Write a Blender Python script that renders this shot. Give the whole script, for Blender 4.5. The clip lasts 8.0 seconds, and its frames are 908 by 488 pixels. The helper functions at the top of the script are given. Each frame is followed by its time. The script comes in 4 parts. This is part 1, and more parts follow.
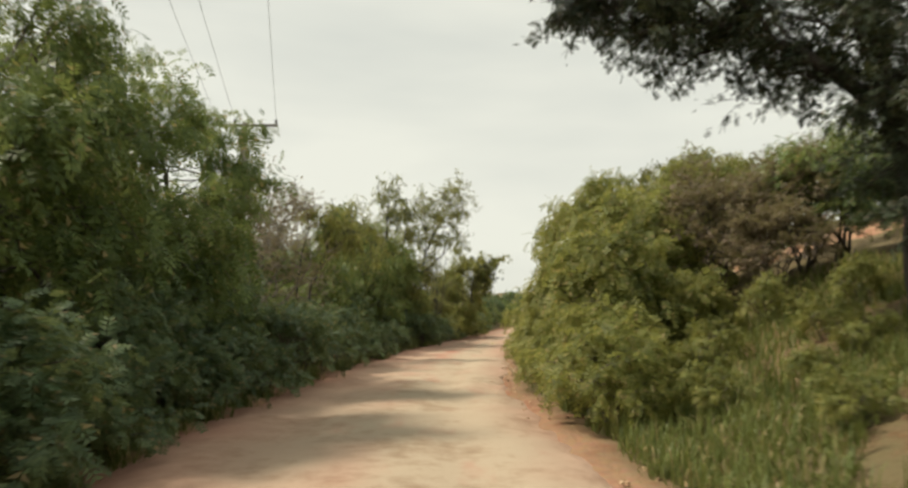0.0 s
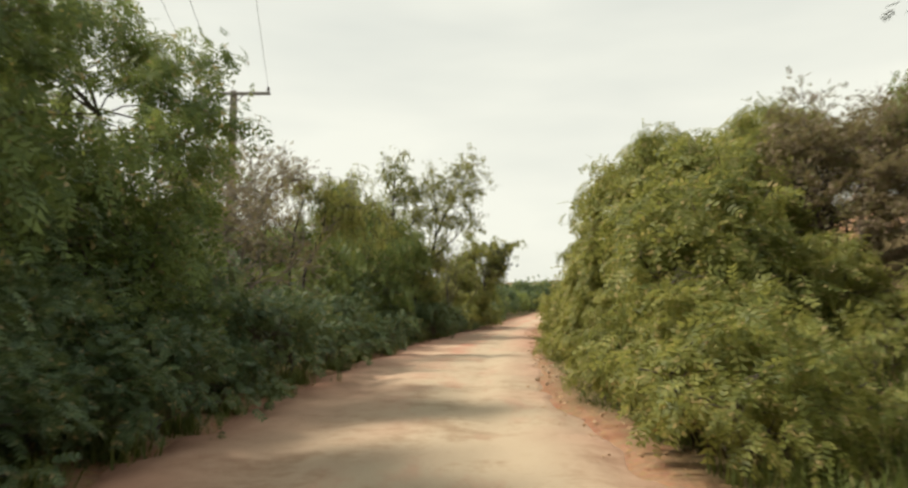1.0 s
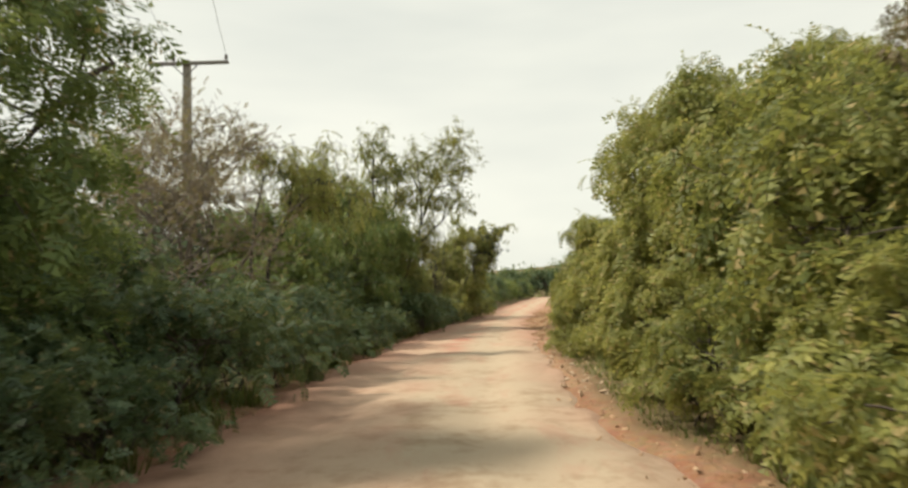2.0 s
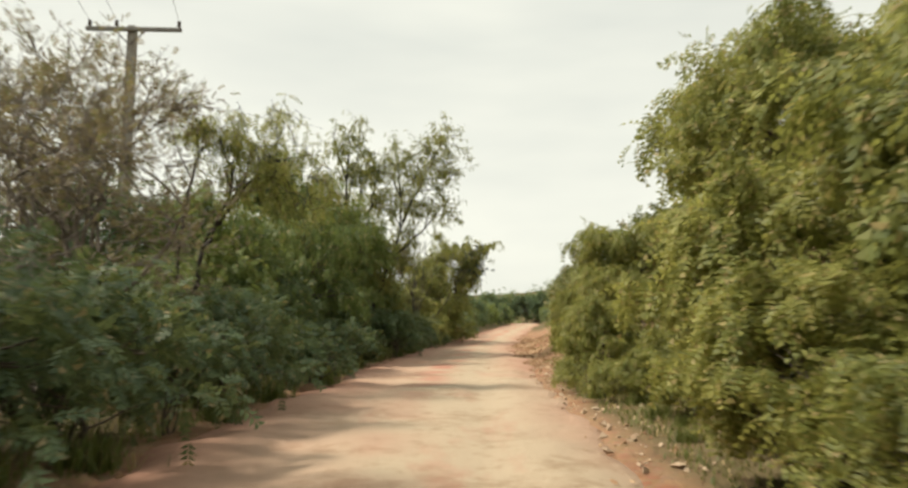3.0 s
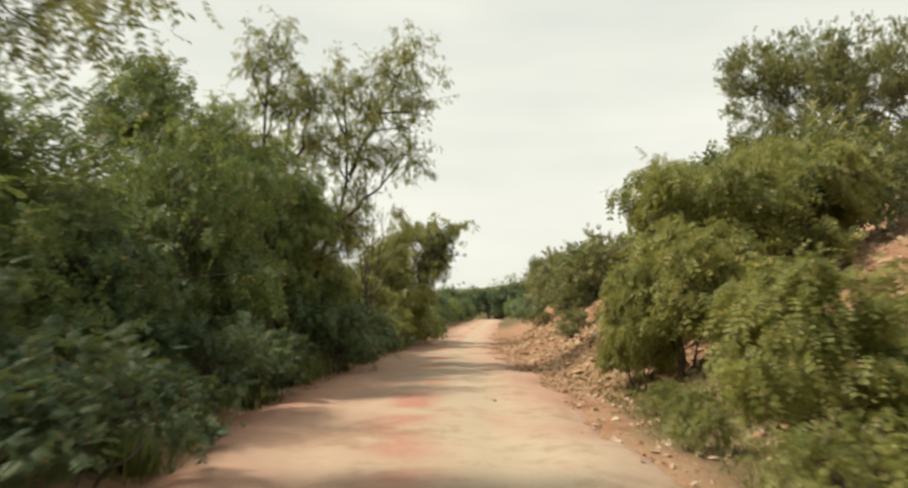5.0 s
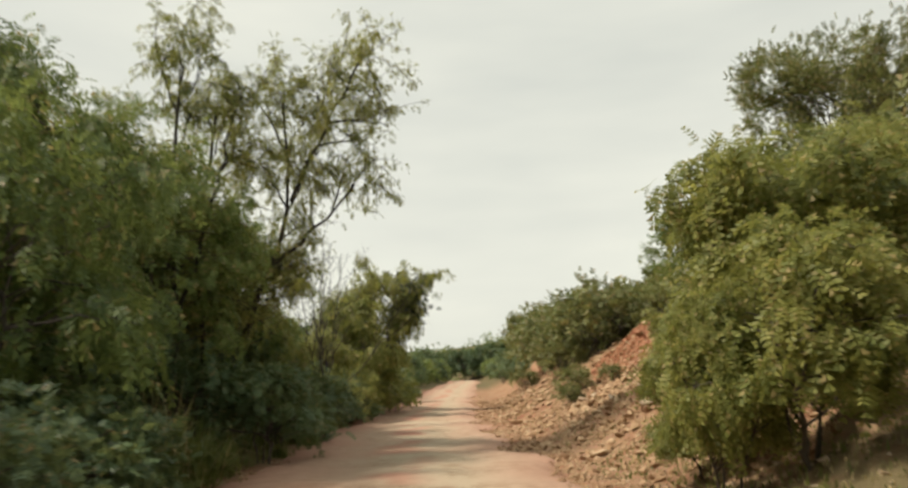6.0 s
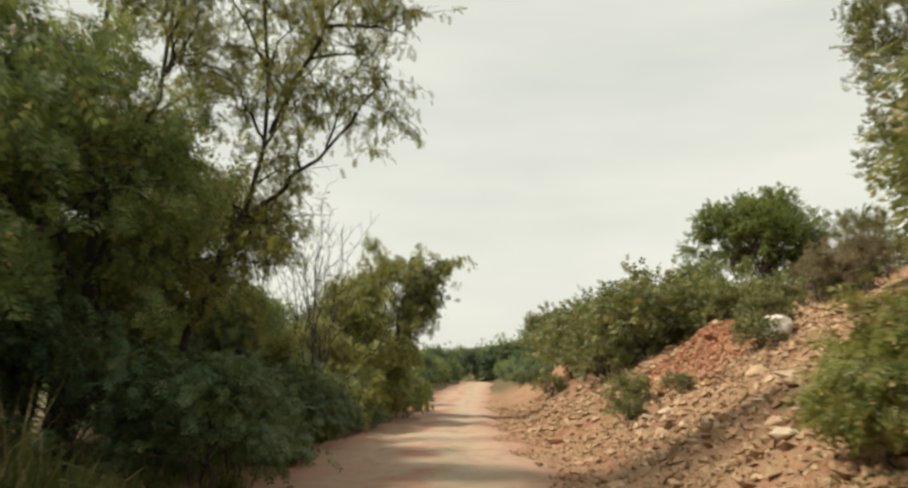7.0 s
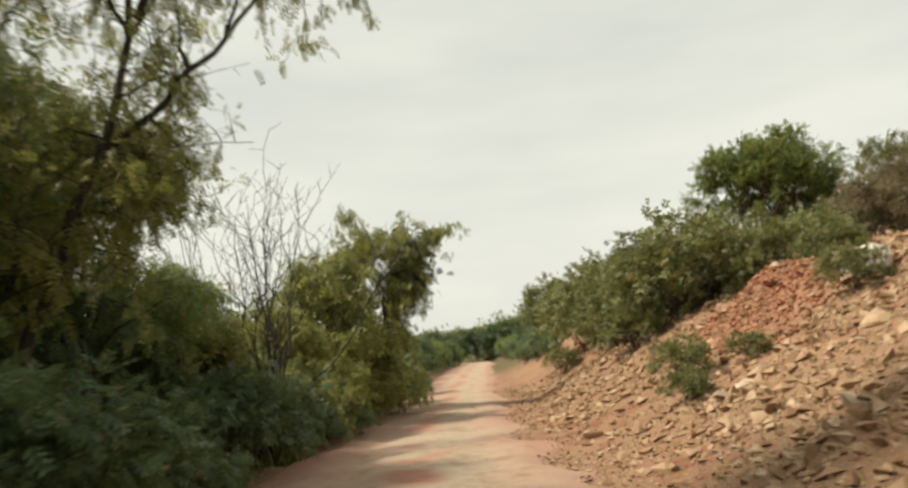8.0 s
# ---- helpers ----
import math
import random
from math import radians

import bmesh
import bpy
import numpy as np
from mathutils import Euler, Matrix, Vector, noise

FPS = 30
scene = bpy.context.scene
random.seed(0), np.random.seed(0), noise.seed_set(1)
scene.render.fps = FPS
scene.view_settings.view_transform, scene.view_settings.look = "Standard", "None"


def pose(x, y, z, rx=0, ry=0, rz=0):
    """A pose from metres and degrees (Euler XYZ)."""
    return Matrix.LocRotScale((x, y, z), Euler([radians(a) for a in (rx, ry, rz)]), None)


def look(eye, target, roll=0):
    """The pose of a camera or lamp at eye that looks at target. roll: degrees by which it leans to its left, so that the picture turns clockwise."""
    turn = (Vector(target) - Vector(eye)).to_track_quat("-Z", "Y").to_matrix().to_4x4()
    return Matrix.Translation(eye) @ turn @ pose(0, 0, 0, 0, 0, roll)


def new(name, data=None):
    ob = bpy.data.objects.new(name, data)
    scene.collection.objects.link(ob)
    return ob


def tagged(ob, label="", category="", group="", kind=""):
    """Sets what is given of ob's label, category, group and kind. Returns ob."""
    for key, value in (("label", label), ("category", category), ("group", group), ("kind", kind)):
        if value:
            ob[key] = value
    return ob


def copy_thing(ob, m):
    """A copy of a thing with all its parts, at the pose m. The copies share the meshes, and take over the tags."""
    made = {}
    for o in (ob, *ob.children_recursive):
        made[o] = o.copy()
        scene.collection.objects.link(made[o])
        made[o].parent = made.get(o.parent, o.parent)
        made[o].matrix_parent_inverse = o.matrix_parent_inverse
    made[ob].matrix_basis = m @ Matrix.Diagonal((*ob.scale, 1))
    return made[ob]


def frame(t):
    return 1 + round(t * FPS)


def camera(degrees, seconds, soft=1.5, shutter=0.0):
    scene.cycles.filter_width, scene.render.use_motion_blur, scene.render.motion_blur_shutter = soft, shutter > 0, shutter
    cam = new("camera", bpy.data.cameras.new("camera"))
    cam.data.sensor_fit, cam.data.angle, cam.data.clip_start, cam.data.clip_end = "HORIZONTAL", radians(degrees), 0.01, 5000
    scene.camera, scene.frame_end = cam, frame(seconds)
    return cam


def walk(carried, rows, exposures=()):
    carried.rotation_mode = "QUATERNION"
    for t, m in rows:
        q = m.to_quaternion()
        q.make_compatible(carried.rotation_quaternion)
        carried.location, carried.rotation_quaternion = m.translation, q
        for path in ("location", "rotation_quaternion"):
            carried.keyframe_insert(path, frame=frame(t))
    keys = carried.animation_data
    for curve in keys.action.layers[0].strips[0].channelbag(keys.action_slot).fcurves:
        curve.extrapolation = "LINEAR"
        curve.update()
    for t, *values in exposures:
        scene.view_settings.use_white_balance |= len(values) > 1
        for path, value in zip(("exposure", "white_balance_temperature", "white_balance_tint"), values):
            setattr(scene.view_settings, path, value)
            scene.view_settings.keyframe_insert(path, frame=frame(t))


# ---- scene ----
cam = camera(64.0, 8.0, soft=2.6, shutter=0.4)
PATH = [
    (0, (0.156, -0.06, 1.154), (0.141, 1.929, 1.36), 0.5),
    (0.5, (-0.034, 1.654, 1.119), (-0.055, 3.645, 1.309), 0.3),
    (1, (-0.141, 3.143, 1.119), (-0.175, 5.134, 1.298), 0.1),
    (1.5, (-0.241, 4.667, 1.107), (-0.257, 6.66, 1.266), -1.2),
    (1.7, (-0.307, 5.267, 1.12), (-0.303, 7.262, 1.269), -2.1),
    (2.8, (-0.469, 8.771, 1.035), (-0.404, 10.76, 1.235), -0.1),
    (3, (-0.456, 9.612, 0.993), (-0.388, 11.599, 1.209), 0.3),
    (3.4, (-0.491, 11.131, 0.98), (-0.405, 13.118, 1.19), 0.1),
    (3.5, (-0.557, 11.564, 0.993), (-0.458, 13.551, 1.197), -0.1),
    (4, (-0.543, 13.313, 0.974), (-0.424, 15.3, 1.169), 0.1),
    (4.5, (-0.535, 15.26, 0.988), (-0.392, 17.244, 1.195), 0.9),
    (4.7, (-0.562, 16.052, 0.993), (-0.401, 18.035, 1.198), 1.1),
    (5.8, (-0.185, 20.444, 1.126), (0.074, 22.406, 1.417), -3.1),
    (6, (-0.129, 21.104, 1.053), (0.132, 23.052, 1.422), -1.5),
    (6.5, (-0.044, 22.996, 1.07), (0.237, 24.943, 1.43), -0.3),
    (7, (0.072, 24.938, 1.14), (0.293, 26.891, 1.509), 0.8),
    (7.5, (0.237, 26.59, 1.182), (0.47, 28.543, 1.542), -0.6),
    (8, (0.493, 28.44, 1.219), (0.742, 30.398, 1.54), -4.4),
]
EXPOSURES = [(0.0, 0.07), (0.5, 0.20), (4.7, 0.25), (5.8, 0.07), (8.0, 0.08)]
walk(cam, [(t, look(eye, target, roll)) for t, eye, target, roll in PATH], EXPOSURES)

# ---------------------------------------------------------------- sky and sun
SUN_FROM = Vector((-0.65, 0.06, 0.755)).normalized()
world = bpy.data.worlds.new("hazy_sky")
scene.world = world
world.use_nodes = True
wn, wl = world.node_tree.nodes, world.node_tree.links
wn.clear()
sky = wn.new("ShaderNodeTexSky")
sky.sky_type = "NISHITA"
sky.sun_disc = False
sky.sun_elevation = math.asin(SUN_FROM.z)
sky.sun_rotation = math.atan2(SUN_FROM.x, SUN_FROM.y)
sky.dust_density, sky.air_density, sky.ozone_density = 4.0, 1.0, 1.0
coord = wn.new("ShaderNodeTexCoord")
stretch = wn.new("ShaderNodeMapping")
stretch.inputs["Scale"].default_value = (1.0, 1.0, 4.0)
cloud = wn.new("ShaderNodeTexNoise")
cloud.inputs["Scale"].default_value, cloud.inputs["Detail"].default_value = 1.6, 4.0
tone = wn.new("ShaderNodeValToRGB")
tone.color_ramp.elements[0].position, tone.color_ramp.elements[1].position = 0.38, 0.66
tone.color_ramp.elements[0].color = (7.0, 7.15, 6.4, 1)
tone.color_ramp.elements[1].color = (8.5, 8.5, 7.4, 1)
veil = wn.new("ShaderNodeMix")
veil.data_type = "RGBA"
veil.inputs["Factor"].default_value = 0.93
back = wn.new("ShaderNodeBackground")
back.inputs["Strength"].default_value = 0.1
wout = wn.new("ShaderNodeOutputWorld")
wl.new(coord.outputs["Generated"], stretch.inputs["Vector"])
wl.new(stretch.outputs["Vector"], cloud.inputs["Vector"])
wl.new(cloud.outputs["Fac"], tone.inputs["Fac"])
wl.new(sky.outputs["Color"], veil.inputs["A"])
wl.new(tone.outputs["Color"], veil.inputs["B"])
wl.new(veil.outputs["Result"], back.inputs["Color"])
wl.new(back.outputs["Background"], wout.inputs["Surface"])

sun_data = bpy.data.lights.new("sun", "SUN")
sun_data.energy, sun_data.angle, sun_data.color = 5.0, radians(7.0), (1.0, 0.89, 0.735)
sun = new("sun", sun_data)
sun.matrix_world = look(SUN_FROM * 60, (0, 0, 0))


# ---------------------------------------------------------------- materials
def material(name):
    mat = bpy.data.materials.new(name)
    mat.use_nodes = True
    nt = mat.node_tree
    return mat, nt.nodes, nt.links, nt.nodes["Principled BSDF"]


def noise_node(nodes, links, vector, scale, detail=4.0, rough=0.6):
    n = nodes.new("ShaderNodeTexNoise")
    n.inputs["Scale"].default_value, n.inputs["Detail"].default_value = scale, detail
    n.inputs["Roughness"].default_value = rough
    links.new(vector, n.inputs["Vector"])
    return n.outputs["Fac"]


def ramp_node(nodes, links, fac, stops):
    r = nodes.new("ShaderNodeValToRGB")
    els = r.color_ramp.elements
    while len(els) < len(stops):
        els.new(0.5)
    for el, (p, c) in zip(els, stops):
        el.position, el.color = p, (*c, 1)
    links.new(fac, r.inputs["Fac"])
    return r.outputs["Color"]


def mix_node(nodes, links, fac, a, b, blend="MIX"):
    m = nodes.new("ShaderNodeMix")
    m.data_type, m.blend_type = "RGBA", blend
    for key, value in (("Factor", fac), ("A", a), ("B", b)):
        if isinstance(value, (int, float)):
            m.inputs[key].default_value = value
        elif isinstance(value, tuple):
            m.inputs[key].default_value = (*value, 1)
        else:
            links.new(value, m.inputs[key])
    return m.outputs["Result"]


def maths(nodes, links, op, a, b):
    m = nodes.new("ShaderNodeMath")
    m.operation = op
    m.use_clamp = True
    for i, value in enumerate((a, b)):
        if isinstance(value, (int, float)):
            m.inputs[i].default_value = value
        else:
            links.new(value, m.inputs[i])
    return m.outputs["Value"]


def bump_node(nodes, links, height, strength, distance, target):
    b = nodes.new("ShaderNodeBump")
    b.inputs["Strength"].default_value, b.inputs["Distance"].default_value = strength, distance
    links.new(height, b.inputs["Height"])
    links.new(b.outputs["Normal"], target.inputs["Normal"])


def leaf_material(name, dark, mid, light, dry, dry_share=0.06, glow=0.42, warm=0.32):
    """Leaves: a colour for each leaflet spray, patches over the crown, light passing through."""
    mat, n, l, p = material(name)
    geo, tc, info = n.new("ShaderNodeNewGeometry"), n.new("ShaderNodeTexCoord"), n.new("ShaderNodeObjectInfo")
    patch = noise_node(n, l, tc.outputs["Object"], 1.1, 3.0)
    patch = maths(n, l, "ADD", patch, maths(n, l, "MULTIPLY", info.outputs["Random"], 0.16))
    each = maths(n, l, "MULTIPLY", geo.outputs["Random Per Island"], 0.34)
    fac = maths(n, l, "SUBTRACT", maths(n, l, "ADD", patch, each), 0.2)
    col = ramp_node(n, l, fac, [(0.22, dark), (0.5, mid), (0.8, light)])
    is_dry = maths(n, l, "GREATER_THAN", geo.outputs["Random Per Island"], 1.0 - dry_share)
    col = mix_node(n, l, is_dry, col, dry)
    l.new(col, p.inputs["Base Color"])
    p.inputs["Roughness"].default_value = 0.55
    p.inputs["Specular IOR Level"].default_value = 0.35
    thin = n.new("ShaderNodeBsdfTranslucent")
    l.new(mix_node(n, l, warm, col, (0.38, 0.37, 0.09)), thin.inputs["Color"])
    both = n.new("ShaderNodeMixShader")
    both.inputs["Fac"].default_value = glow
    l.new(p.outputs["BSDF"], both.inputs[1])
    l.new(thin.outputs["BSDF"], both.inputs[2])
    l.new(both.outputs["Shader"], n["Material Output"].inputs["Surface"])
    return mat


def bark_material(name, a, b):
    mat, n, l, p = material(name)
    tc = n.new("ShaderNodeTexCoord")
    m = n.new("ShaderNodeMapping")
    m.inputs["Scale"].default_value = (1, 1, 0.25)
    l.new(tc.outputs["Object"], m.inputs["Vector"])
    f = noise_node(n, l, m.outputs["Vector"], 22, 6)
    l.new(ramp_node(n, l, f, [(0.3, a), (0.7, b)]), p.inputs["Base Color"])
    p.inputs["Roughness"].default_value = 0.9
    bump_node(n, l, f, 0.6, 0.02, p)
    return mat


LEAF_GREEN = leaf_material("leaf_green", (0.047, 0.087, 0.026), (0.111, 0.168, 0.048), (0.211, 0.275, 0.081), (0.314, 0.259, 0.111))
LEAF_OLIVE = leaf_material("leaf_olive", (0.060, 0.092, 0.026), (0.168, 0.194, 0.050), (0.335, 0.335, 0.098), (0.355, 0.289, 0.121), 0.10, 0.46, 0.5)
LEAF_DARK = leaf_material("leaf_dark", (0.028, 0.061, 0.031), (0.069, 0.120, 0.057), (0.142, 0.198, 0.086), (0.250, 0.205, 0.101), 0.05, 0.34)
LEAF_THORN = leaf_material("leaf_thorn", (0.057, 0.081, 0.030), (0.121, 0.145, 0.051), (0.213, 0.223, 0.081), (0.298, 0.238, 0.119), 0.12, 0.3)
LEAF_RUSTY = leaf_material("leaf_rusty", (0.095, 0.074, 0.052), (0.190, 0.142, 0.104), (0.290, 0.222, 0.160), (0.150, 0.160, 0.075), 0.22, 0.36)
# near-black leaves: backlit and inner-crown shade put into the colour
LEAF_SHADED = leaf_material("leaf_shaded", (0.016, 0.026, 0.016), (0.034, 0.050, 0.028), (0.066, 0.082, 0.044), (0.10, 0.08, 0.05), 0.06, 0.12, 0.2)
GRASS_GREEN = leaf_material("grass_green", (0.055, 0.085, 0.020), (0.105, 0.140, 0.036), (0.185, 0.215, 0.065), (0.36, 0.29, 0.14), 0.10, 0.40)
GRASS_DRY = leaf_material("grass_dry", (0.135, 0.128, 0.054), (0.257, 0.223, 0.101), (0.432, 0.365, 0.189), (0.567, 0.446, 0.243), 0.3, 0.3)
BARK_DARK = bark_material("bark_dark", (0.035, 0.028, 0.022), (0.12, 0.098, 0.078))
# darker copy of the dark bark, for limbs silhouetted against the sky
BARK_BACKLIT = bark_material("bark_backlit", (0.018, 0.015, 0.012), (0.060, 0.050, 0.040))
BARK_GREY = bark_material("bark_grey", (0.10, 0.085, 0.07), (0.26, 0.22, 0.18))


def soil_material():
    mat, n, l, p = material("red_soil")
    tc, at = n.new("ShaderNodeTexCoord"), n.new("ShaderNodeAttribute")
    at.attribute_name = "cover"
    v = tc.outputs["Object"]
    big, mid, fine = noise_node(n, l, v, 0.35, 5), noise_node(n, l, v, 2.6, 6), noise_node(n, l, v, 34, 5, 0.7)
    earth = ramp_node(n, l, maths(n, l, "MULTIPLY", maths(n, l, "ADD", big, mid), 0.5),
                      [(0.38, (0.25, 0.110, 0.066)), (0.49, (0.31, 0.186, 0.112)), (0.60, (0.40, 0.295, 0.185))])
    speck = n.new("ShaderNodeTexVoronoi")
    speck.inputs["Scale"].default_value = 16
    l.new(v, speck.inputs["Vector"])
    earth = mix_node(n, l, maths(n, l, "MULTIPLY", fine, 0.55), earth, mix_node(n, l, 0.6, earth, speck.outputs["Color"], "MULTIPLY"))
    litter = ramp_node(n, l, maths(n, l, "MULTIPLY", maths(n, l, "ADD", fine, mid), 0.5),
                       [(0.35, (0.060, 0.056, 0.028)), (0.52, (0.130, 0.108, 0.055)), (0.68, (0.22, 0.165, 0.095))])
    cover = maths(n, l, "MULTIPLY", at.outputs["Fac"], maths(n, l, "ADD", maths(n, l, "MULTIPLY", mid, 1.4), 0.25))
    l.new(mix_node(n, l, cover, earth, litter), p.inputs["Base Color"])
    p.inputs["Roughness"].default_value = 0.95
    p.inputs["Specular IOR Level"].default_value = 0.15
    lumps = maths(n, l, "MULTIPLY", maths(n, l, "SUBTRACT", 0.7, speck.outputs["Distance"]), 0.7)
    bump_node(n, l, maths(n, l, "ADD", maths(n, l, "MULTIPLY", maths(n, l, "ADD", maths(n, l, "MULTIPLY", mid, 0.6), maths(n, l, "MULTIPLY", fine, 0.4)), 0.7), maths(n, l, "MULTIPLY", lumps, 0.45)), 0.9, 0.06, p)
    return mat


def road_material():
    mat, n, l, p = material("dirt_road")
    tc, at = n.new("ShaderNodeTexCoord"), n.new("ShaderNodeAttribute")
    at.attribute_name = "edge"
    v = tc.outputs["Object"]
    m = n.new("ShaderNodeMapping")
    m.inputs["Scale"].default_value = (1.0, 0.35, 1.0)
    l.new(v, m.inputs["Vector"])
    big, mid, fine = noise_node(n, l, v, 0.8, 4), noise_node(n, l, v, 4.5, 7, 0.7), noise_node(n, l, v, 60, 5, 0.7)
    sand = ramp_node(n, l, maths(n, l, "MULTIPLY", maths(n, l, "ADD", big, mid), 0.5),
                     [(0.38, (0.295, 0.224, 0.152)), (0.49, (0.422, 0.350, 0.255)), (0.60, (0.535, 0.462, 0.352))])
    clay = ramp_node(n, l, mid, [(0.3, (0.33, 0.150, 0.110)), (0.7, (0.45, 0.240, 0.175))])
    patch = ramp_node(n, l, noise_node(n, l, m.outputs["Vector"], 1.3, 5, 0.65), [(0.54, (0, 0, 0)), (0.68, (0.5, 0.5, 0.5))])
    edge = maths(n, l, "MULTIPLY", at.outputs["Fac"], maths(n, l, "ADD", maths(n, l, "MULTIPLY", mid, 1.2), 0.45))
    edge = maths(n, l, "MAXIMUM", edge, patch)
    col = mix_node(n, l, edge, sand, clay)
    grit = ramp_node(n, l, noise_node(n, l, v, 24, 3, 0.8), [(0.60, (0, 0, 0)), (0.72, (0.8, 0.8, 0.8))])
    col = mix_node(n, l, maths(n, l, "MULTIPLY", fine, 0.30), col, (0.30, 0.20, 0.13))
    col = mix_node(n, l, maths(n, l, "MULTIPLY", grit, 0.6), col, (0.22, 0.14, 0.09))
    l.new(col, p.inputs["Base Color"])
    p.inputs["Roughness"].default_value = 0.95
    p.inputs["Specular IOR Level"].default_value = 0.15
    bump_node(n, l, maths(n, l, "ADD", maths(n, l, "MULTIPLY", mid, 0.7), maths(n, l, "MULTIPLY", fine, 0.3)), 0.7, 0.05, p)
    return mat


def rock_material(name, a, b, c):
    mat, n, l, p = material(name)
    tc, info, geo = n.new("ShaderNodeTexCoord"), n.new("ShaderNodeObjectInfo"), n.new("ShaderNodeNewGeometry")
    v = geo.outputs["Position"]
    f, g = noise_node(n, l, v, 5, 6, 0.65), noise_node(n, l, v, 40, 4)
    each = maths(n, l, "MULTIPLY", maths(n, l, "ADD", info.outputs["Random"], geo.outputs["Random Per Island"]), 0.42)
    fac = maths(n, l, "SUBTRACT", maths(n, l, "MULTIPLY", maths(n, l, "ADD", maths(n, l, "MULTIPLY", f, 0.55), maths(n, l, "MULTIPLY", each, 0.55)), 1.6), 0.27)
    col = ramp_node(n, l, fac, [(0.25, a), (0.5, b), (0.78, c)])
    l.new(mix_node(n, l, maths(n, l, "MULTIPLY", g, 0.35), col, a), p.inputs["Base Color"])
    p.inputs["Roughness"].default_value = 0.9
    p.inputs["Specular IOR Level"].default_value = 0.2
    bump_node(n, l, maths(n, l, "ADD", maths(n, l, "MULTIPLY", f, 0.6), maths(n, l, "MULTIPLY", g, 0.4)), 0.7, 0.03, p)
    return mat


SOIL, ROAD = soil_material(), road_material()
ROCK = rock_material("rubble_rock", (0.25, 0.150, 0.085), (0.44, 0.310, 0.190), (0.64, 0.530, 0.385))
ROCK_RED = rock_material("red_rubble", (0.26, 0.110, 0.060), (0.40, 0.200, 0.115), (0.52, 0.330, 0.220))
ROCK_WHITE = rock_material("whitish_rock", (0.50, 0.45, 0.38), (0.68, 0.64, 0.57), (0.80, 0.77, 0.71))
ROCK_PALE = rock_material("pale_rock", (0.34, 0.25, 0.17), (0.50, 0.40, 0.29), (0.66, 0.57, 0.45))


def plain_material(name, a, b, scale, rough, metal=0.0):
    mat, n, l, p = material(name)
    tc = n.new("ShaderNodeTexCoord")
    f = noise_node(n, l, tc.outputs["Object"], scale, 5)
    l.new(ramp_node(n, l, f, [(0.3, a), (0.7, b)]), p.inputs["Base Color"])
    p.inputs["Roughness"].default_value, p.inputs["Metallic"].default_value = rough, metal
    bump_node(n, l, f, 0.3, 0.01, p)
    return mat


CONCRETE = plain_material("pole_concrete", (0.20, 0.185, 0.16), (0.34, 0.315, 0.275), 9, 0.9)
STEEL = plain_material("weathered_steel", (0.16, 0.15, 0.135), (0.28, 0.26, 0.235), 14, 0.65, 0.3)
CERAMIC = plain_material("brown_ceramic", (0.035, 0.02, 0.015), (0.06, 0.035, 0.025), 8, 0.25)
WIRE = plain_material("aluminium_wire", (0.22, 0.22, 0.21), (0.32, 0.32, 0.30), 8, 0.5, 0.6)


# ---------------------------------------------------------------- small mesh tools
def part(name, data, mat, parent=None, label=""):
    ob = new(name, data)
    if mat is not None:
        data.materials.append(mat)
    if parent is not None:
        ob.parent = parent
    return tagged(ob, label)


def mesh_from(name, verts, faces, smooth=False):
    """A mesh from an (n, 3) array and one array of equal-sided faces, or several."""
    verts = np.asarray(verts, np.float32)
    groups = [np.asarray(f, np.int32) for f in (faces if isinstance(faces, list) else [faces]) if len(f)]
    mesh = bpy.data.meshes.new(name)
    mesh.vertices.add(len(verts))
    mesh.vertices.foreach_set("co", verts.ravel())
    loops = np.concatenate([g.ravel() for g in groups])
    totals = np.concatenate([np.full(len(g), g.shape[1], np.int32) for g in groups])
    starts = np.concatenate([[0], np.cumsum(totals)[:-1]]).astype(np.int32)
    mesh.loops.add(len(loops))
    mesh.loops.foreach_set("vertex_index", loops)
    mesh.polygons.add(len(totals))
    mesh.polygons.foreach_set("loop_start", starts)
    mesh.polygons.foreach_set("use_smooth", np.full(len(totals), smooth))
    mesh.update(calc_edges=True)
    return mesh


def lattice(seed, size=256):
    return np.random.RandomState(seed).rand(size, size)


LATTICES = [lattice(s) for s in range(6)]


def bumps(x, y, scale, seed=0):
    """Smooth value noise in 0 to 1 over the plan; scale is its wavelength in metres."""
    t = LATTICES[seed % 6]
    u, v = np.asarray(x) / scale + 17.3, np.asarray(y) / scale + 41.7
    i, j = np.floor(u).astype(int), np.floor(v).astype(int)
    a, b = u - i, v - j
    a, b = a * a * (3 - 2 * a), b * b * (3 - 2 * b)
    g = lambda p, q: t[p % 256, q % 256]  # noqa: E731
    return (g(i, j) * (1 - a) + g(i + 1, j) * a) * (1 - b) + (g(i, j + 1) * (1 - a) + g(i + 1, j + 1) * a) * b


# ---------------------------------------------------------------- lie of the land
ROAD_Y = (-60, 0, 8, 13, 16, 20, 27, 32, 38, 45, 58, 80, 107, 130, 150, 175, 400)
ROAD_L = (-2.4, -2.7, -2.9, -2.9, -2.75, -2.55, -2.15, -1.6, -0.9, -0.1, 1.9, 5.0, 9.0, 13.0, 15.5, 12.0, -60)
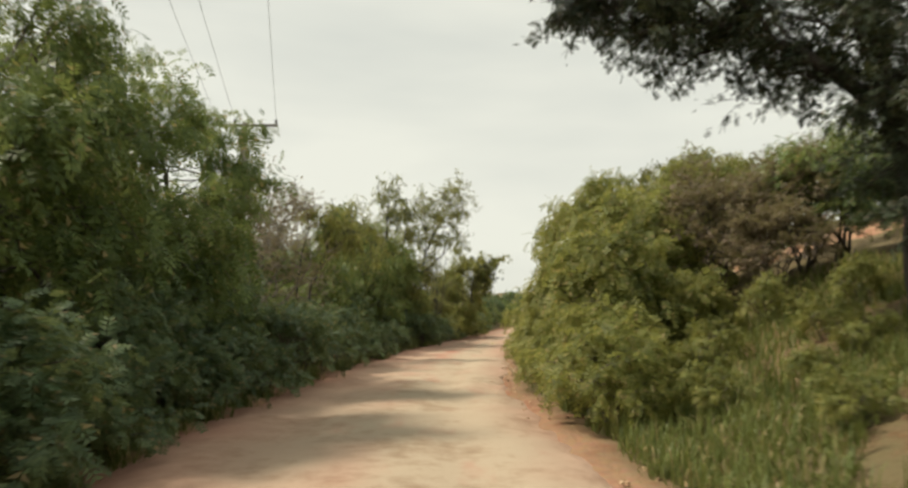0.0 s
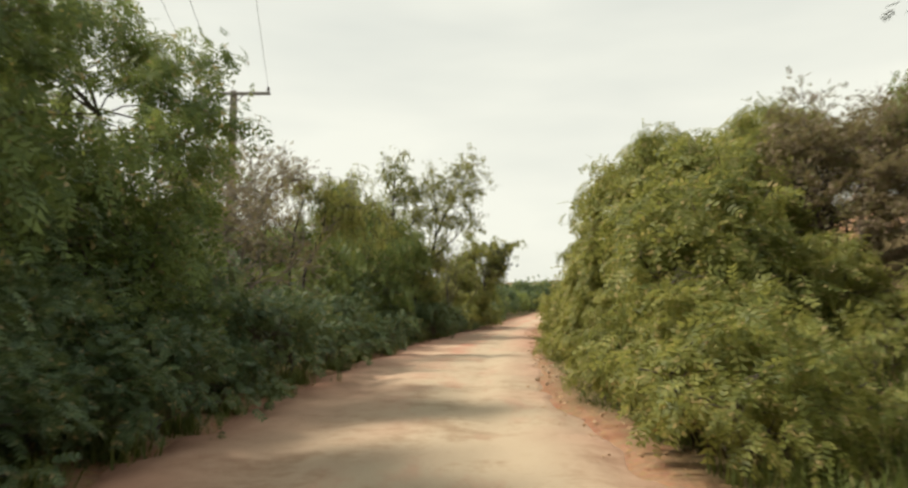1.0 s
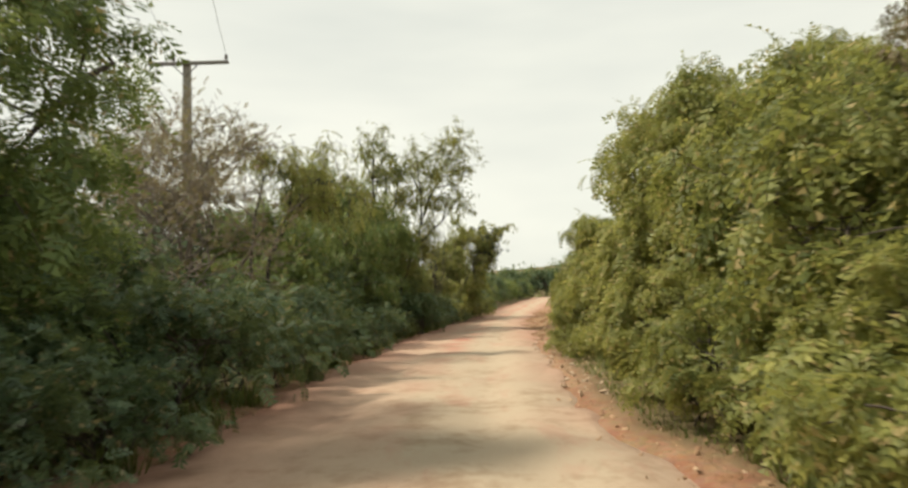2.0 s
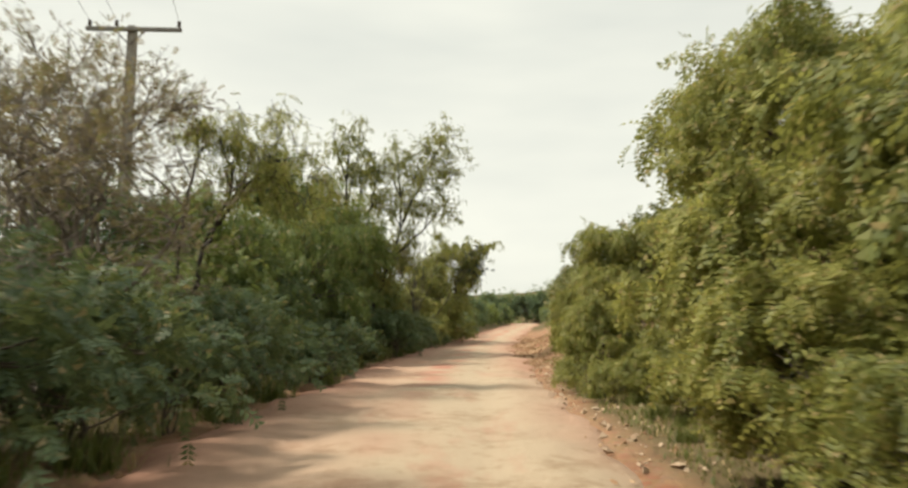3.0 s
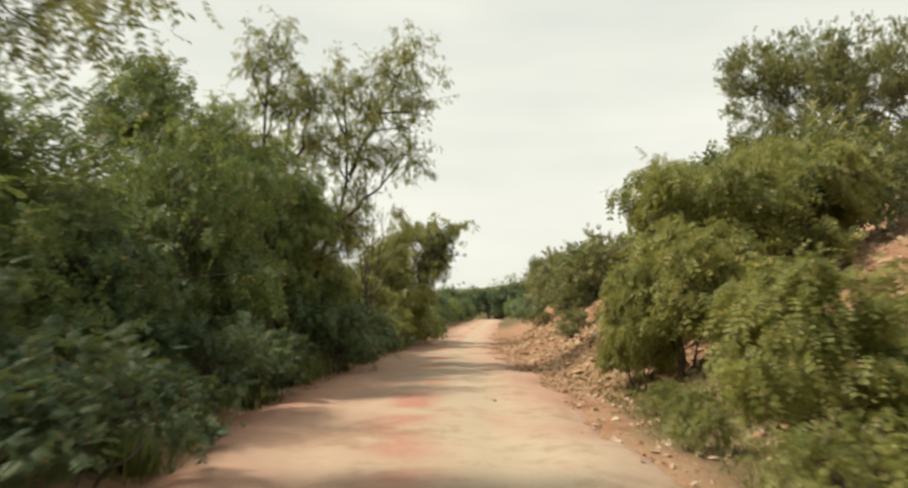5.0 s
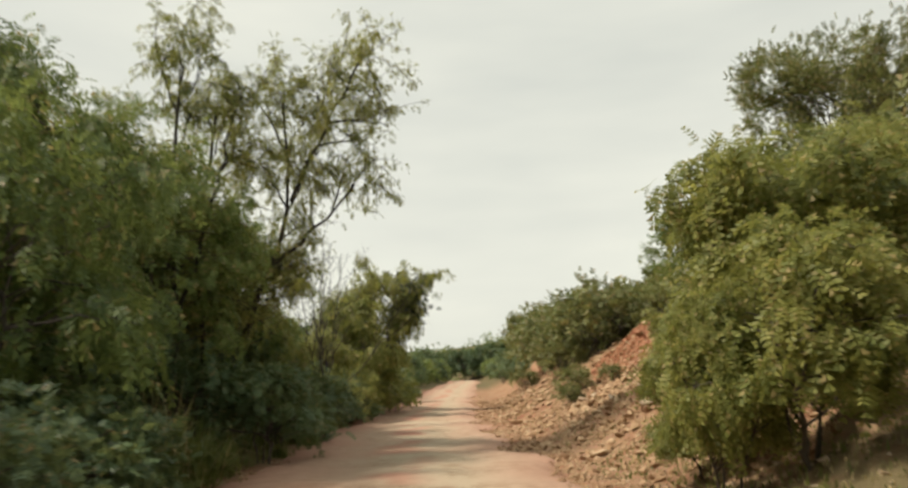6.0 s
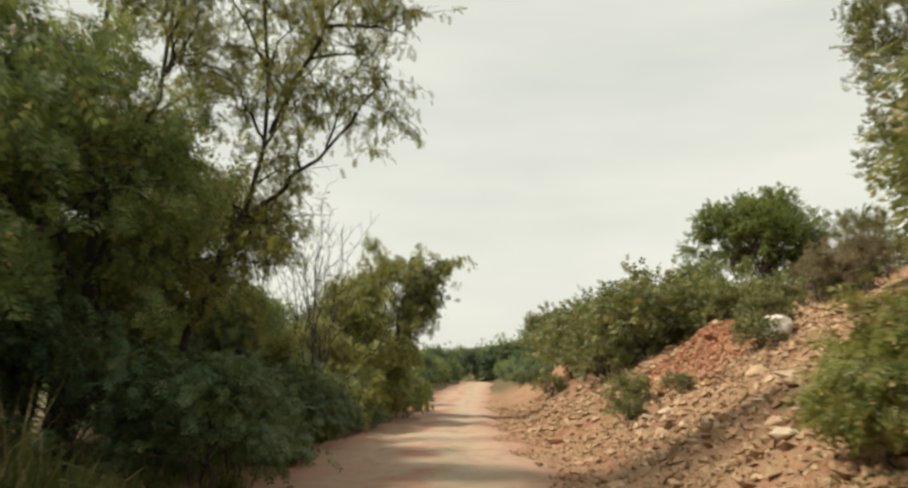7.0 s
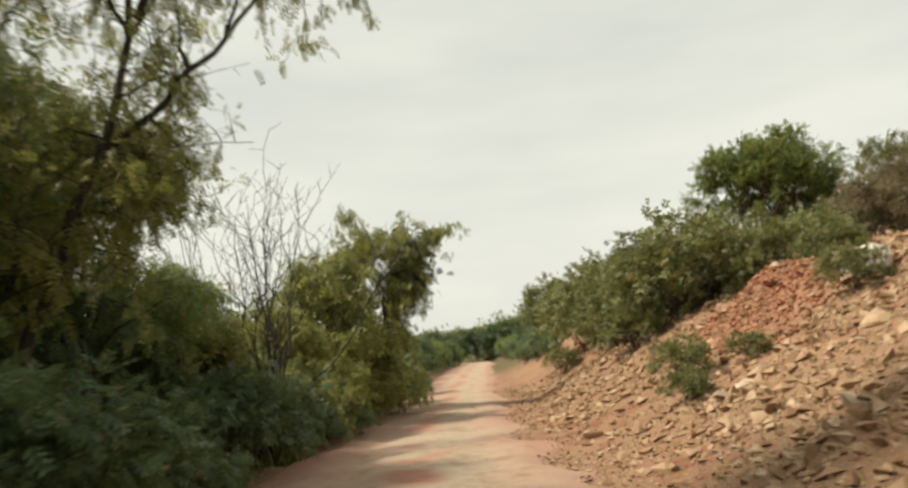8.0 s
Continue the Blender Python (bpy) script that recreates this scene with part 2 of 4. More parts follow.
ROAD_R = (1.9, 1.7, 1.4, 1.15, 1.1, 1.4, 2.1, 2.5, 3.0, 3.7, 5.7, 9.2, 13.5, 18.0, 20.5, 17.5, -54)


def road_left(y):
    return np.interp(y, ROAD_Y, ROAD_L) + (bumps(0, y, 1.7, 1) - 0.5) * 0.35


def road_right(y):
    return np.interp(y, ROAD_Y, ROAD_R) + (bumps(9, y, 1.5, 2) - 0.5) * np.interp(y, (26, 34), (0.30, 0.75)) + (bumps(3, y, 0.5, 4) - 0.5) * 0.16


def level(y):
    y = np.asarray(y, float)
    return -0.10 + 0.0105 * np.clip(y - 52, 0, 100)


def land(x, y):
    """Height of the ground: a level floor on the one hand of the road, a stony bank and hill on the other."""
    x, y = np.asarray(x, float), np.asarray(y, float)
    line = np.interp(y, ROAD_Y, ROAD_R)
    line = line + (road_right(y) - line) * np.exp(-np.maximum(x - line, 0) / 0.9)
    d = x - line - np.interp(y, (24, 33, 45, 54), (0.75, 0.5, 0.5, 1.0))
    d = np.maximum(d, 0)
    bank = 0.56 * np.minimum(d, 4.2) + 0.26 * np.clip(d - 4.2, 0, 4) + 0.17 * np.clip(d - 8.2, 0, 4.8) + 0.50 * np.clip(d - 13, 0, 5.2) + 0.16 * np.clip(d - 18.2, 0, 40)
    bank = bank * d / (d + 0.35)
    off = np.minimum(np.maximum(road_left(y) - x, 0), 3)
    z = level(y) + bank + 0.05 * off
    rough = np.clip(np.maximum(d, off), 0, 1)
    z = z + rough * ((bumps(x, y, 2.3, 3) - 0.5) * 0.30 + (bumps(x, y, 0.8, 4) - 0.5) * 0.22)
    z = z + 0.40 * np.exp(-(((x - 7.9) / 0.8) ** 2 + ((y - 40.8) / 1.1) ** 2))
    z = z - 0.32 * np.exp(-(((x - 6.4) / 1.0) ** 2 + ((y - 39.4) / 1.5) ** 2))
    z = z + 0.9 * np.exp(-(((x - 10.3) / 1.3) ** 2 + ((y - 62.0) / 2.5) ** 2))
    return z


def spread(stops):
    out = []
    for (a, b, step) in stops:
        out += list(np.arange(a, b, step))
    return np.array(out)


def sheet(name, xs, ys, height):
    gx, gy = np.meshgrid(xs, ys)
    verts = np.stack([gx.ravel(), gy.ravel(), height(gx, gy).ravel()], 1)
    w, h = len(xs), len(ys)
    i = (np.arange(h - 1)[:, None] * w + np.arange(w - 1)[None]).ravel()
    return mesh_from(name, verts, np.stack([i, i + 1, i + w + 1, i + w], 1), True)


def inside_road(x, y):
    return np.clip(np.minimum(x - road_left(y), road_right(y) - x) / 0.25, 0, 1)


def build_ground():
    xs = spread([(-900, -100, 80), (-100, -30, 7), (-30, -6, 1.2), (-6, 13, 0.26), (13, 40, 0.8), (40, 120, 8), (120, 901, 80)])
    ys = spread([(-300, -40, 20), (-40, -2, 1.5), (-2, 62, 0.3), (62, 160, 1.2), (160, 260, 8), (260, 1500, 90)])
    mesh = sheet("ground", xs, ys, lambda x, y: land(x, y) - 0.10 * inside_road(x, y))
    gx, gy = np.meshgrid(xs, ys)
    left = np.clip((road_left(gy) - gx) / 0.8, 0, 1)
    right = np.clip((gx - road_right(gy) - np.interp(gy, (24, 30), (0.05, 0.4))) / np.interp(gy, (24, 30), (0.4, 0.8)), 0, 1) * np.clip((30 - gy + 3 * (bumps(gx, gy, 3, 5) - 0.5)) / 4, 0.10, 0.95)
    right = right * np.where(gy > 19, np.clip(1 - (gx - road_right(gy) - 2.2) / 1.5, 0.15, 1), 1)
    right = right * np.where((gx > 3.6) & (gy > 4) & (gy < 11), 0.3 + 0.7 * bumps(gx, gy, 1.2, 2), 1)
    far = np.clip((np.hypot(gx, gy - 30) - 45) / 20, 0, 1)
    cover = mesh.attributes.new("cover", "FLOAT", "POINT")
    cover.data.foreach_set("value", np.maximum(np.maximum(left, right), far).astype(np.float32).ravel())
    return tagged(part("ground", mesh, SOIL), "reddish earth with leaf litter rising to a stony bank", "ground", kind="structure")


def build_road():
    ys = spread([(-55, -2, 1.0), (-2, 60, 0.2), (60, 150, 0.5), (150, 380, 3)])
    us = np.linspace(-0.06, 1.06, 44)
    lo, hi = road_left(ys), road_right(ys)
    gx = lo[:, None] + (hi - lo)[:, None] * us[None]
    gy = np.repeat(ys[:, None], len(us), 1)
    e = np.minimum(us, 1 - us)[None] * (hi - lo)[:, None]
    rut = np.exp(-((us - 0.30) / 0.07) ** 2) + np.exp(-((us - 0.72) / 0.07) ** 2)
    z = land(gx, gy) + 0.012 + 0.03 * np.clip(e / 0.6, -1.6, 1) - 0.03 * rut[None]
    z = z + (bumps(gx, gy, 1.6, 5) - 0.5) * 0.05 + (bumps(gx, gy, 0.45, 2) - 0.5) * 0.022
    z = np.where(e < 0, z - 0.06, z) - 0.09 * np.clip(1 - e / 0.45, 0, 1) * np.clip(1.6 * bumps(gx, gy, 0.55, 4) - 0.35, 0, 1)
    w, h = len(us), len(ys)
    i = (np.arange(h - 1)[:, None] * w + np.arange(w - 1)[None]).ravel()
    mesh = mesh_from("road", np.stack([gx.ravel(), gy.ravel(), z.ravel()], 1), np.stack([i, i + 1, i + w + 1, i + w], 1), True)
    edge = mesh.attributes.new("edge", "FLOAT", "POINT")
    strip = 1.3 * np.exp(-((us - 0.49) / 0.085) ** 2)[None] * np.clip((gy - 16) / 12, 0.25, 1) * np.clip(bumps(gx, gy, 0.6, 3) * 2 - 0.5, 0, 1)
    left = np.repeat((us < 0.5)[None], len(ys), 0)
    reach = np.where(left, 2.1, np.interp(gy, (22, 30), (0.8, 1.5)))
    worn = strip + (1 - np.clip((e + 0.7 * (bumps(gx, gy, 1.1, 1) - 0.5)) / reach, 0, 1)) * np.where(left, 1, np.interp(gy, (22, 30), (0.5, 0.8)))
    edge.data.foreach_set("value", np.clip(worn, 0, 1).astype(np.float32).ravel())
    return tagged(part("road", mesh, ROAD), "pale dusty dirt track with reddish clay edges", "road", kind="structure")


build_ground()
build_road()


# ---------------------------------------------------------------- plants
def tubes(paths, sides=5):
    """Tapered tubes: paths of (points (k, 3), radii (k,))."""
    verts, faces, base = [], [], 0
    ring = np.arange(sides) / sides * 2 * math.pi
    for pts, rad in paths:
        pts, rad = np.asarray(pts, float), np.asarray(rad, float)
        way = np.gradient(pts, axis=0)
        way /= np.linalg.norm(way, axis=1)[:, None] + 1e-9
        up = np.where(np.abs(way[:, 2:3]) > 0.9, [[1.0, 0, 0]], [[0, 0, 1.0]])
        a = np.cross(way, up)
        a /= np.linalg.norm(a, axis=1)[:, None] + 1e-9
        b = np.cross(way, a)
        v = pts[:, None] + rad[:, None, None] * (np.cos(ring)[None, :, None] * a[:, None] + np.sin(ring)[None, :, None] * b[:, None])
        verts.append(v.reshape(-1, 3))
        k = len(pts)
        i = base + (np.arange(k - 1)[:, None] * sides + np.arange(sides)[None]).ravel()
        j = base + (np.arange(k - 1)[:, None] * sides + (np.arange(sides) + 1)[None] % sides).ravel()
        faces.append(np.stack([i, j, j + sides, i + sides], 1))
        base += k * sides
    return np.concatenate(verts), np.concatenate(faces)


def frond(pairs, leaf, width, droop):
    """One feathery leaf along +x, a metre long: pairs of narrow pointed leaflets on a bent rib."""
    verts, faces = [], []
    for k in range(pairs):
        s = 0.12 + 0.88 * (k + 0.5) / pairs
        size = leaf * (0.75 + 0.5 * math.sin(math.pi * s))
        along = np.array([1.0, 0, -2 * droop * s]) * width * 0.5
        root = np.array([s, 0, -droop * s * s])
        for side in (-1, 1):
            out = np.array([0.45, 0.88 * side, -0.25]) * size
            b = len(verts)
            verts += [root - along + out * 0.1, root + along + out * 0.1, root + out]
            faces.append((b, b + 1, b + 2))
    return np.array(verts), np.array(faces)


FRONDS = {
    "feather": frond(4, 0.31, 0.17, 0.60),
    "plume": frond(5, 0.25, 0.125, 0.95),
    "feather_far": frond(3, 0.40, 0.30, 0.55),
    "small_feather": frond(4, 0.34, 0.20, 0.35),
    "leafy": frond(3, 0.50, 0.32, 0.25),
    "thorn": frond(3, 0.34, 0.26, 0.05),
    "thorn_far": frond(2, 0.50, 0.44, 0.05),
}


def scatter(template, spots, ways, sizes, rng):
    """Joins one copy of the template for each spot, turned along its way."""
    tv, tf = template
    x = ways / (np.linalg.norm(ways, axis=1)[:, None] + 1e-9)
    up = np.array([[0, 0, 1.0]]) + rng.normal(0, 0.45, x.shape)
    y = np.cross(up, x)
    y /= np.linalg.norm(y, axis=1)[:, None] + 1e-9
    z = np.cross(x, y)
    m = np.stack([x, y, z], 2)
    v = spots[:, None] + np.einsum("nij,kj->nki", m, tv) * sizes[:, None, None]
    f = tf[None] + (np.arange(len(spots)) * len(tv))[:, None, None]
    return v.reshape(-1, 3), f.reshape(-1, tf.shape[1])


def limb(a, b, rng, r0, r1, sag=0.0, steps=6, wiggle=0.08):
    t = np.linspace(0, 1, steps)[:, None]
    length = np.linalg.norm(b - a)
    mid = (a + b) / 2 + rng.normal(0, wiggle, 3) * length + np.array([0, 0, sag * length])
    pts = (1 - t) ** 2 * a + 2 * t * (1 - t) * mid + t * t * b
    pts[1:-1] += rng.normal(0, 0.02 * length, (steps - 2, 3))
    return pts, np.linspace(r0, r1, steps)


def plant(name, label, category, seed, height, radius, leaves, leaf_mat, bark, clumps=26, per=120, leaf=0.26, foot=0.0,
          clump=0.32, droop=0.5, lean=(0, 0), stems=4, girth=0.05, flat=1.0, bare=0.0, show=2, group="", crown_name="crown"):
    """A tree or bush. foot: where the leaves begin, as a share of the height; droop: how far the sprays hang;
    lean: how far the crown's middle stands off its base; bare: the share of twigs without leaves."""
    rng = np.random.RandomState(seed)
    mid_z, half = height * (foot + 1) / 2, height * (1 - foot) / 2
    mid = np.array([lean[0], lean[1], mid_z])
    way = rng.normal(0, 1, (clumps, 3))
    way /= np.linalg.norm(way, axis=1)[:, None]
    way[:, 2] = np.where(way[:, 2] < -0.5, -way[:, 2], way[:, 2])
    far = rng.uniform(0.30, 1.0, clumps) ** 0.55 * rng.uniform(0.72, 1.04, clumps)
    squash = np.sign(way[:, 2]) * np.abs(way[:, 2]) ** flat
    spots = mid + np.stack([way[:, 0] * radius, way[:, 1] * radius, squash * half], 1) * far[:, None]
    spots[:, 2] = np.maximum(spots[:, 2], 0.10 * height * (foot > 0) + 0.12)
    bases = np.stack([rng.normal(0, 0.06 * radius, stems), rng.normal(0, 0.06 * radius, stems), np.full(stems, -0.15)], 1)
    forks = []
    paths = []
    for k in range(stems):
        aim = mid + np.array([*rng.normal(0, 0.35 * radius, 2), rng.uniform(-0.25, 0.35) * half])
        aim[2] = max(aim[2], 0.3 * height)
        pts, rad = limb(bases[k], aim, rng, girth * rng.uniform(0.75, 1.1), girth * 0.45, 0.05, 8, 0.10)
        paths.append((pts, rad))
        forks.append((pts, rad))
    twig_spots, twig_ways = [], []
    for c in spots:
        pts, rad = forks[rng.randint(stems)]
        order = np.linalg.norm(pts - c, axis=1) + np.maximum(pts[:, 2] - c[2], 0) * 1.5
        k = int(np.argmin(order))
        br = max(rad[k] * 0.6, 0.008)
        p, r = limb(pts[k], c, rng, br, 0.007, 0.10, 6)
        paths.append((p, r))
        size = clump * radius * rng.uniform(0.7, 1.25)
        outward = (c - mid) / (np.linalg.norm(c - mid) + 1e-6)
        for k_twig in range(6):
            w = rng.normal(0, 0.75, 3) + outward * 0.8
            w[2] = w[2] * 0.7 * flat ** -0.3 + 0.15
            w *= size / (np.linalg.norm(w) + 1e-6)
            e = c + w - np.array([0, 0, 0.18 * droop * size])
            twig = limb(c, e, rng, 0.007, 0.003, 0.12, 4)
            if k_twig < show:
                paths.append(twig)
            if rng.rand() < bare:
                continue
            n = max(2, int(per / 6 * rng.uniform(0.6, 1.4)))
            t = rng.uniform(0.05, 1.08, n)[:, None]
            s = c + (e - c) * t + rng.normal(0, 0.16 * size, (n, 3))
            d = w / size + rng.normal(0, 0.7, (n, 3)) + np.array([0, 0, -droop])
            twig_spots.append(s)
            twig_ways.append(d)
    spot, ways = np.concatenate(twig_spots), np.concatenate(twig_ways)
    keep = spot[:, 2] > 0.04
    spot, ways = spot[keep], ways[keep]
    sizes = leaf * rng.uniform(0.65, 1.3, len(spot))
    root = new(name)
    root.empty_display_size = 0.3
    thick = max(0.02, 0.6 * girth) if girth > 0.035 else 0.011
    v, f = tubes([(p, r) for p, r in paths if r[0] > thick], 6)
    v2, f2 = tubes([(p, r) for p, r in paths if r[0] <= thick], 3)
    part("trunk", mesh_from("trunk", np.concatenate([v, v2]), np.concatenate([f, f2 + len(v)]), True), bark, root)
    v, f = scatter(FRONDS[leaves], spot, ways, sizes, rng)
    part(crown_name, mesh_from(crown_name, v, f), leaf_mat, root)
    return tagged(root, label, category, group)


def put(proto, x, y, turn=0.0, size=1.0, tall=1.0, sink=0.0, label=""):
    """A copy of a plant that stands on the ground at (x, y)."""
    m = pose(x, y, float(land(x, y)) - sink, 0, 0, turn) @ Matrix.Diagonal((size, size, size * tall, 1))
    ob = copy_thing(proto, m)
    return tagged(ob, label)


def settle(ob, x, y, turn=0.0, size=1.0, tall=1.0):
    """Stands the first of a kind at its own place."""
    ob.matrix_basis = pose(x, y, float(land(x, y)), 0, 0, turn) @ Matrix.Diagonal((size, size, size * tall, 1))
    return ob


# ---- kinds of plant; each first one stands at its own place, repeats are copied from it
BUSH = dict(crown_name="foliage")

hedge_a = settle(plant("bush", "dense dark green feathery bush at the track's shaded edge", "bush", 11, 3.4, 2.0, "feather", LEAF_GREEN, BARK_DARK,
                       46, 58, 0.26, droop=0.8, show=1, group="bushes along the track", **BUSH), -5.2, 25.2)
hedge_b = settle(plant("bush", "dark green feathery bush with drooping sprays", "bush", 12, 3.9, 1.9, "feather", LEAF_DARK, BARK_DARK,
                       46, 58, 0.26, droop=1.0, show=1, group="bushes along the track", **BUSH), -5.4, 15.6, 40, 0.7)
willow = settle(plant("bush", "tall sunlit olive bush with long drooping sprays", "bush", 13, 4.7, 2.1, "plume", LEAF_OLIVE, BARK_DARK,
                      70, 82, 0.26, foot=0.22, droop=1.4, show=1, clump=0.23, group="sunlit bushes at the bank's foot", **BUSH), 3.9, 17.9, 0, 0.95, 0.90)
leafy = settle(plant("bush", "leafy olive green bush spilling down to the track", "bush", 14, 2.6, 1.15, "plume", LEAF_OLIVE, BARK_DARK,
                     52, 56, 0.23, droop=1.0, show=1, clump=0.25, girth=0.03, group="sunlit bushes at the bank's foot", **BUSH), 2.5, 11.0)
shade = settle(plant("bush", "spreading olive bush with a shaded hollow beneath its sprays", "bush", 15, 3.4, 1.9, "plume", LEAF_OLIVE, BARK_DARK,
                     52, 84, 0.30, foot=0.22, droop=1.3, show=1, clump=0.22, girth=0.07, group="sunlit bushes at the bank's foot", **BUSH), 4.9, 28.5, 0, 0.88, 0.95)
low_a = settle(plant("shrub", "low dark green shrub spilling over the road edge", "shrub", 21, 1.35, 0.95, "small_feather", LEAF_DARK, BARK_DARK,
                     30, 42, 0.15, stems=4, show=0, girth=0.018, group="low shrubs on the verge", **BUSH), -3.9, 8.0)
low_b = settle(plant("shrub", "low leafy dark green shrub on the shaded verge", "shrub", 22, 1.2, 0.9, "leafy", LEAF_DARK, BARK_DARK,
                     34, 48, 0.115, stems=4, show=0, girth=0.018, group="low shrubs on the verge", **BUSH), -3.9, 12.4)
low_c = settle(plant("shrub", "low olive shrub with yellowish leaves", "shrub", 23, 1.25, 0.95, "feather", LEAF_OLIVE, BARK_DARK,
                     30, 36, 0.18, stems=4, show=0, girth=0.018, group="low shrubs on the verge", **BUSH), 2.0, 9.0)
tall_a = settle(plant("tree", "tall feathery green tree with drooping foliage", "tree", 31, 7.6, 2.7, "feather", LEAF_GREEN, BARK_DARK,
                      56, 90, 0.26, foot=0.05, clump=0.23, droop=1.1, stems=4, girth=0.09, group="trees along the track"), -5.4, 13.2, 0, 0.92, 0.9)
tall_b = settle(plant("tree", "open feathery tree with dark slender limbs", "tree", 32, 6.4, 2.2, "feather", LEAF_GREEN, BARK_DARK,
                      42, 72, 0.27, foot=0.20, clump=0.26, droop=1.0, stems=4, girth=0.07, group="trees along the track"), -4.7, 31.6)
rusty = settle(plant("bush", "half-dry rusty brown thorn bush", "bush", 41, 4.4, 1.9, "thorn", LEAF_RUSTY, BARK_GREY,
                     60, 66, 0.12, clump=0.32, droop=0.1, stems=7, girth=0.04, bare=0.38, show=6, group="dry thorn bushes", **BUSH), -5.0, 18.0)
brown = settle(plant("bush", "dense rusty brown thorn bush with dull green patches", "bush", 42, 3.6, 1.35, "thorn", LEAF_RUSTY, BARK_DARK,
                     64, 96, 0.13, clump=0.32, droop=0.1, stems=7, girth=0.035, bare=0.08, show=3, group="dry thorn bushes", **BUSH), 4.7, 13.0, 0, 0.86, 0.9)
thorn_a = settle(plant("tree", "rounded thorn tree with fine olive leaves on the bank", "tree", 51, 6.6, 3.0, "thorn", LEAF_THORN, BARK_DARK,
                       100, 108, 0.20, foot=0.06, clump=0.22, droop=-0.3, stems=6, girth=0.07, flat=0.8, group="thorn trees on the hillside"), 11.5, 36.6, 0, 0.85, 1.1)
thorn_b = settle(plant("bush", "low spreading thorn bush on the hillside", "bush", 52, 2.3, 1.9, "thorn_far", LEAF_THORN, BARK_DARK,
                       38, 42, 0.235, foot=0.02, clump=0.28, droop=-0.1, stems=5, girth=0.04, flat=0.7, show=0, group="thorn bushes on the hillside", **BUSH), 8.2, 45.5)
far_a = settle(plant("bush", "green bush farther along the track", "bush", 61, 3.2, 2.0, "feather_far", LEAF_DARK, BARK_DARK,
                     40, 40, 0.28, show=0, group="distant bushes", **BUSH), -2.4, 47.9)
settle(plant("tree", "dense dome-shaped green thorn tree on the hilltop", "tree", 63, 7.0, 4.3, "thorn", LEAF_GREEN, BARK_DARK,
             130, 110, 0.38, foot=0.06, clump=0.22, droop=-0.3, stems=6, girth=0.12, flat=0.8, show=1), 24.4, 68.0)
far_b = settle(plant("bush", "dusty green bush farther along the track", "bush", 62, 2.8, 2.0, "feather_far", LEAF_GREEN, BARK_DARK,
                     40, 40, 0.28, show=0, group="distant bushes", **BUSH), 0.2, 60.0)


def bare_bush(name, label, seed, height, spread_at_top, stems, forks, bark=BARK_DARK):
    """A leafless bush: thin stems fanning out, each forking into long twigs."""
    r = np.random.RandomState(seed)
    root = new(name)
    for _ in range(stems):
        paths = []
        a = np.array([*r.normal(0, 0.10, 2), -0.1])
        b = np.array([*r.normal(0, spread_at_top * 0.5, 2), height * r.uniform(0.55, 0.8)])
        p, rad = limb(a, b, r, 0.019, 0.008, 0.05, 8, 0.10)
        v, f = tubes([(p, rad)], 5)
        stem = part("stem", mesh_from("stem", v, f, True), bark, root)
        for _ in range(forks):
            k = r.randint(3, 8)
            tip = p[k] + np.array([*((b - a)[:2] * 0.35 + r.normal(0, 0.5, 2)), r.uniform(0.4, 1.4) * height * 0.25])
            q, rad2 = limb(p[k], tip, r, 0.007, 0.004, 0.10, 6, 0.12)
            paths.append((q, rad2))
            for _ in range(3):
                j = r.randint(2, 6)
                paths.append(limb(q[j], q[j] + np.array([*r.normal(0, 0.22, 2), r.uniform(0.1, 0.45)]), r, 0.005, 0.003, 0.0, 4))
        v, f = tubes(paths, 4)
        part("branchwork", mesh_from("branchwork", v, f, True), bark, stem)
    return tagged(root, label, "bush")


settle(bare_bush("dead_bush", "leafless grey dead bush standing among green ones", 71, 4.7, 1.5, 12, 9, BARK_BACKLIT), -1.05, 40.6)
settle(bare_bush("dead_shrub", "small leafless dry shrub with pale broken twigs", 72, 2.6, 1.9, 5, 4, BARK_GREY), 4.8, 27.4, 0, 0.36)


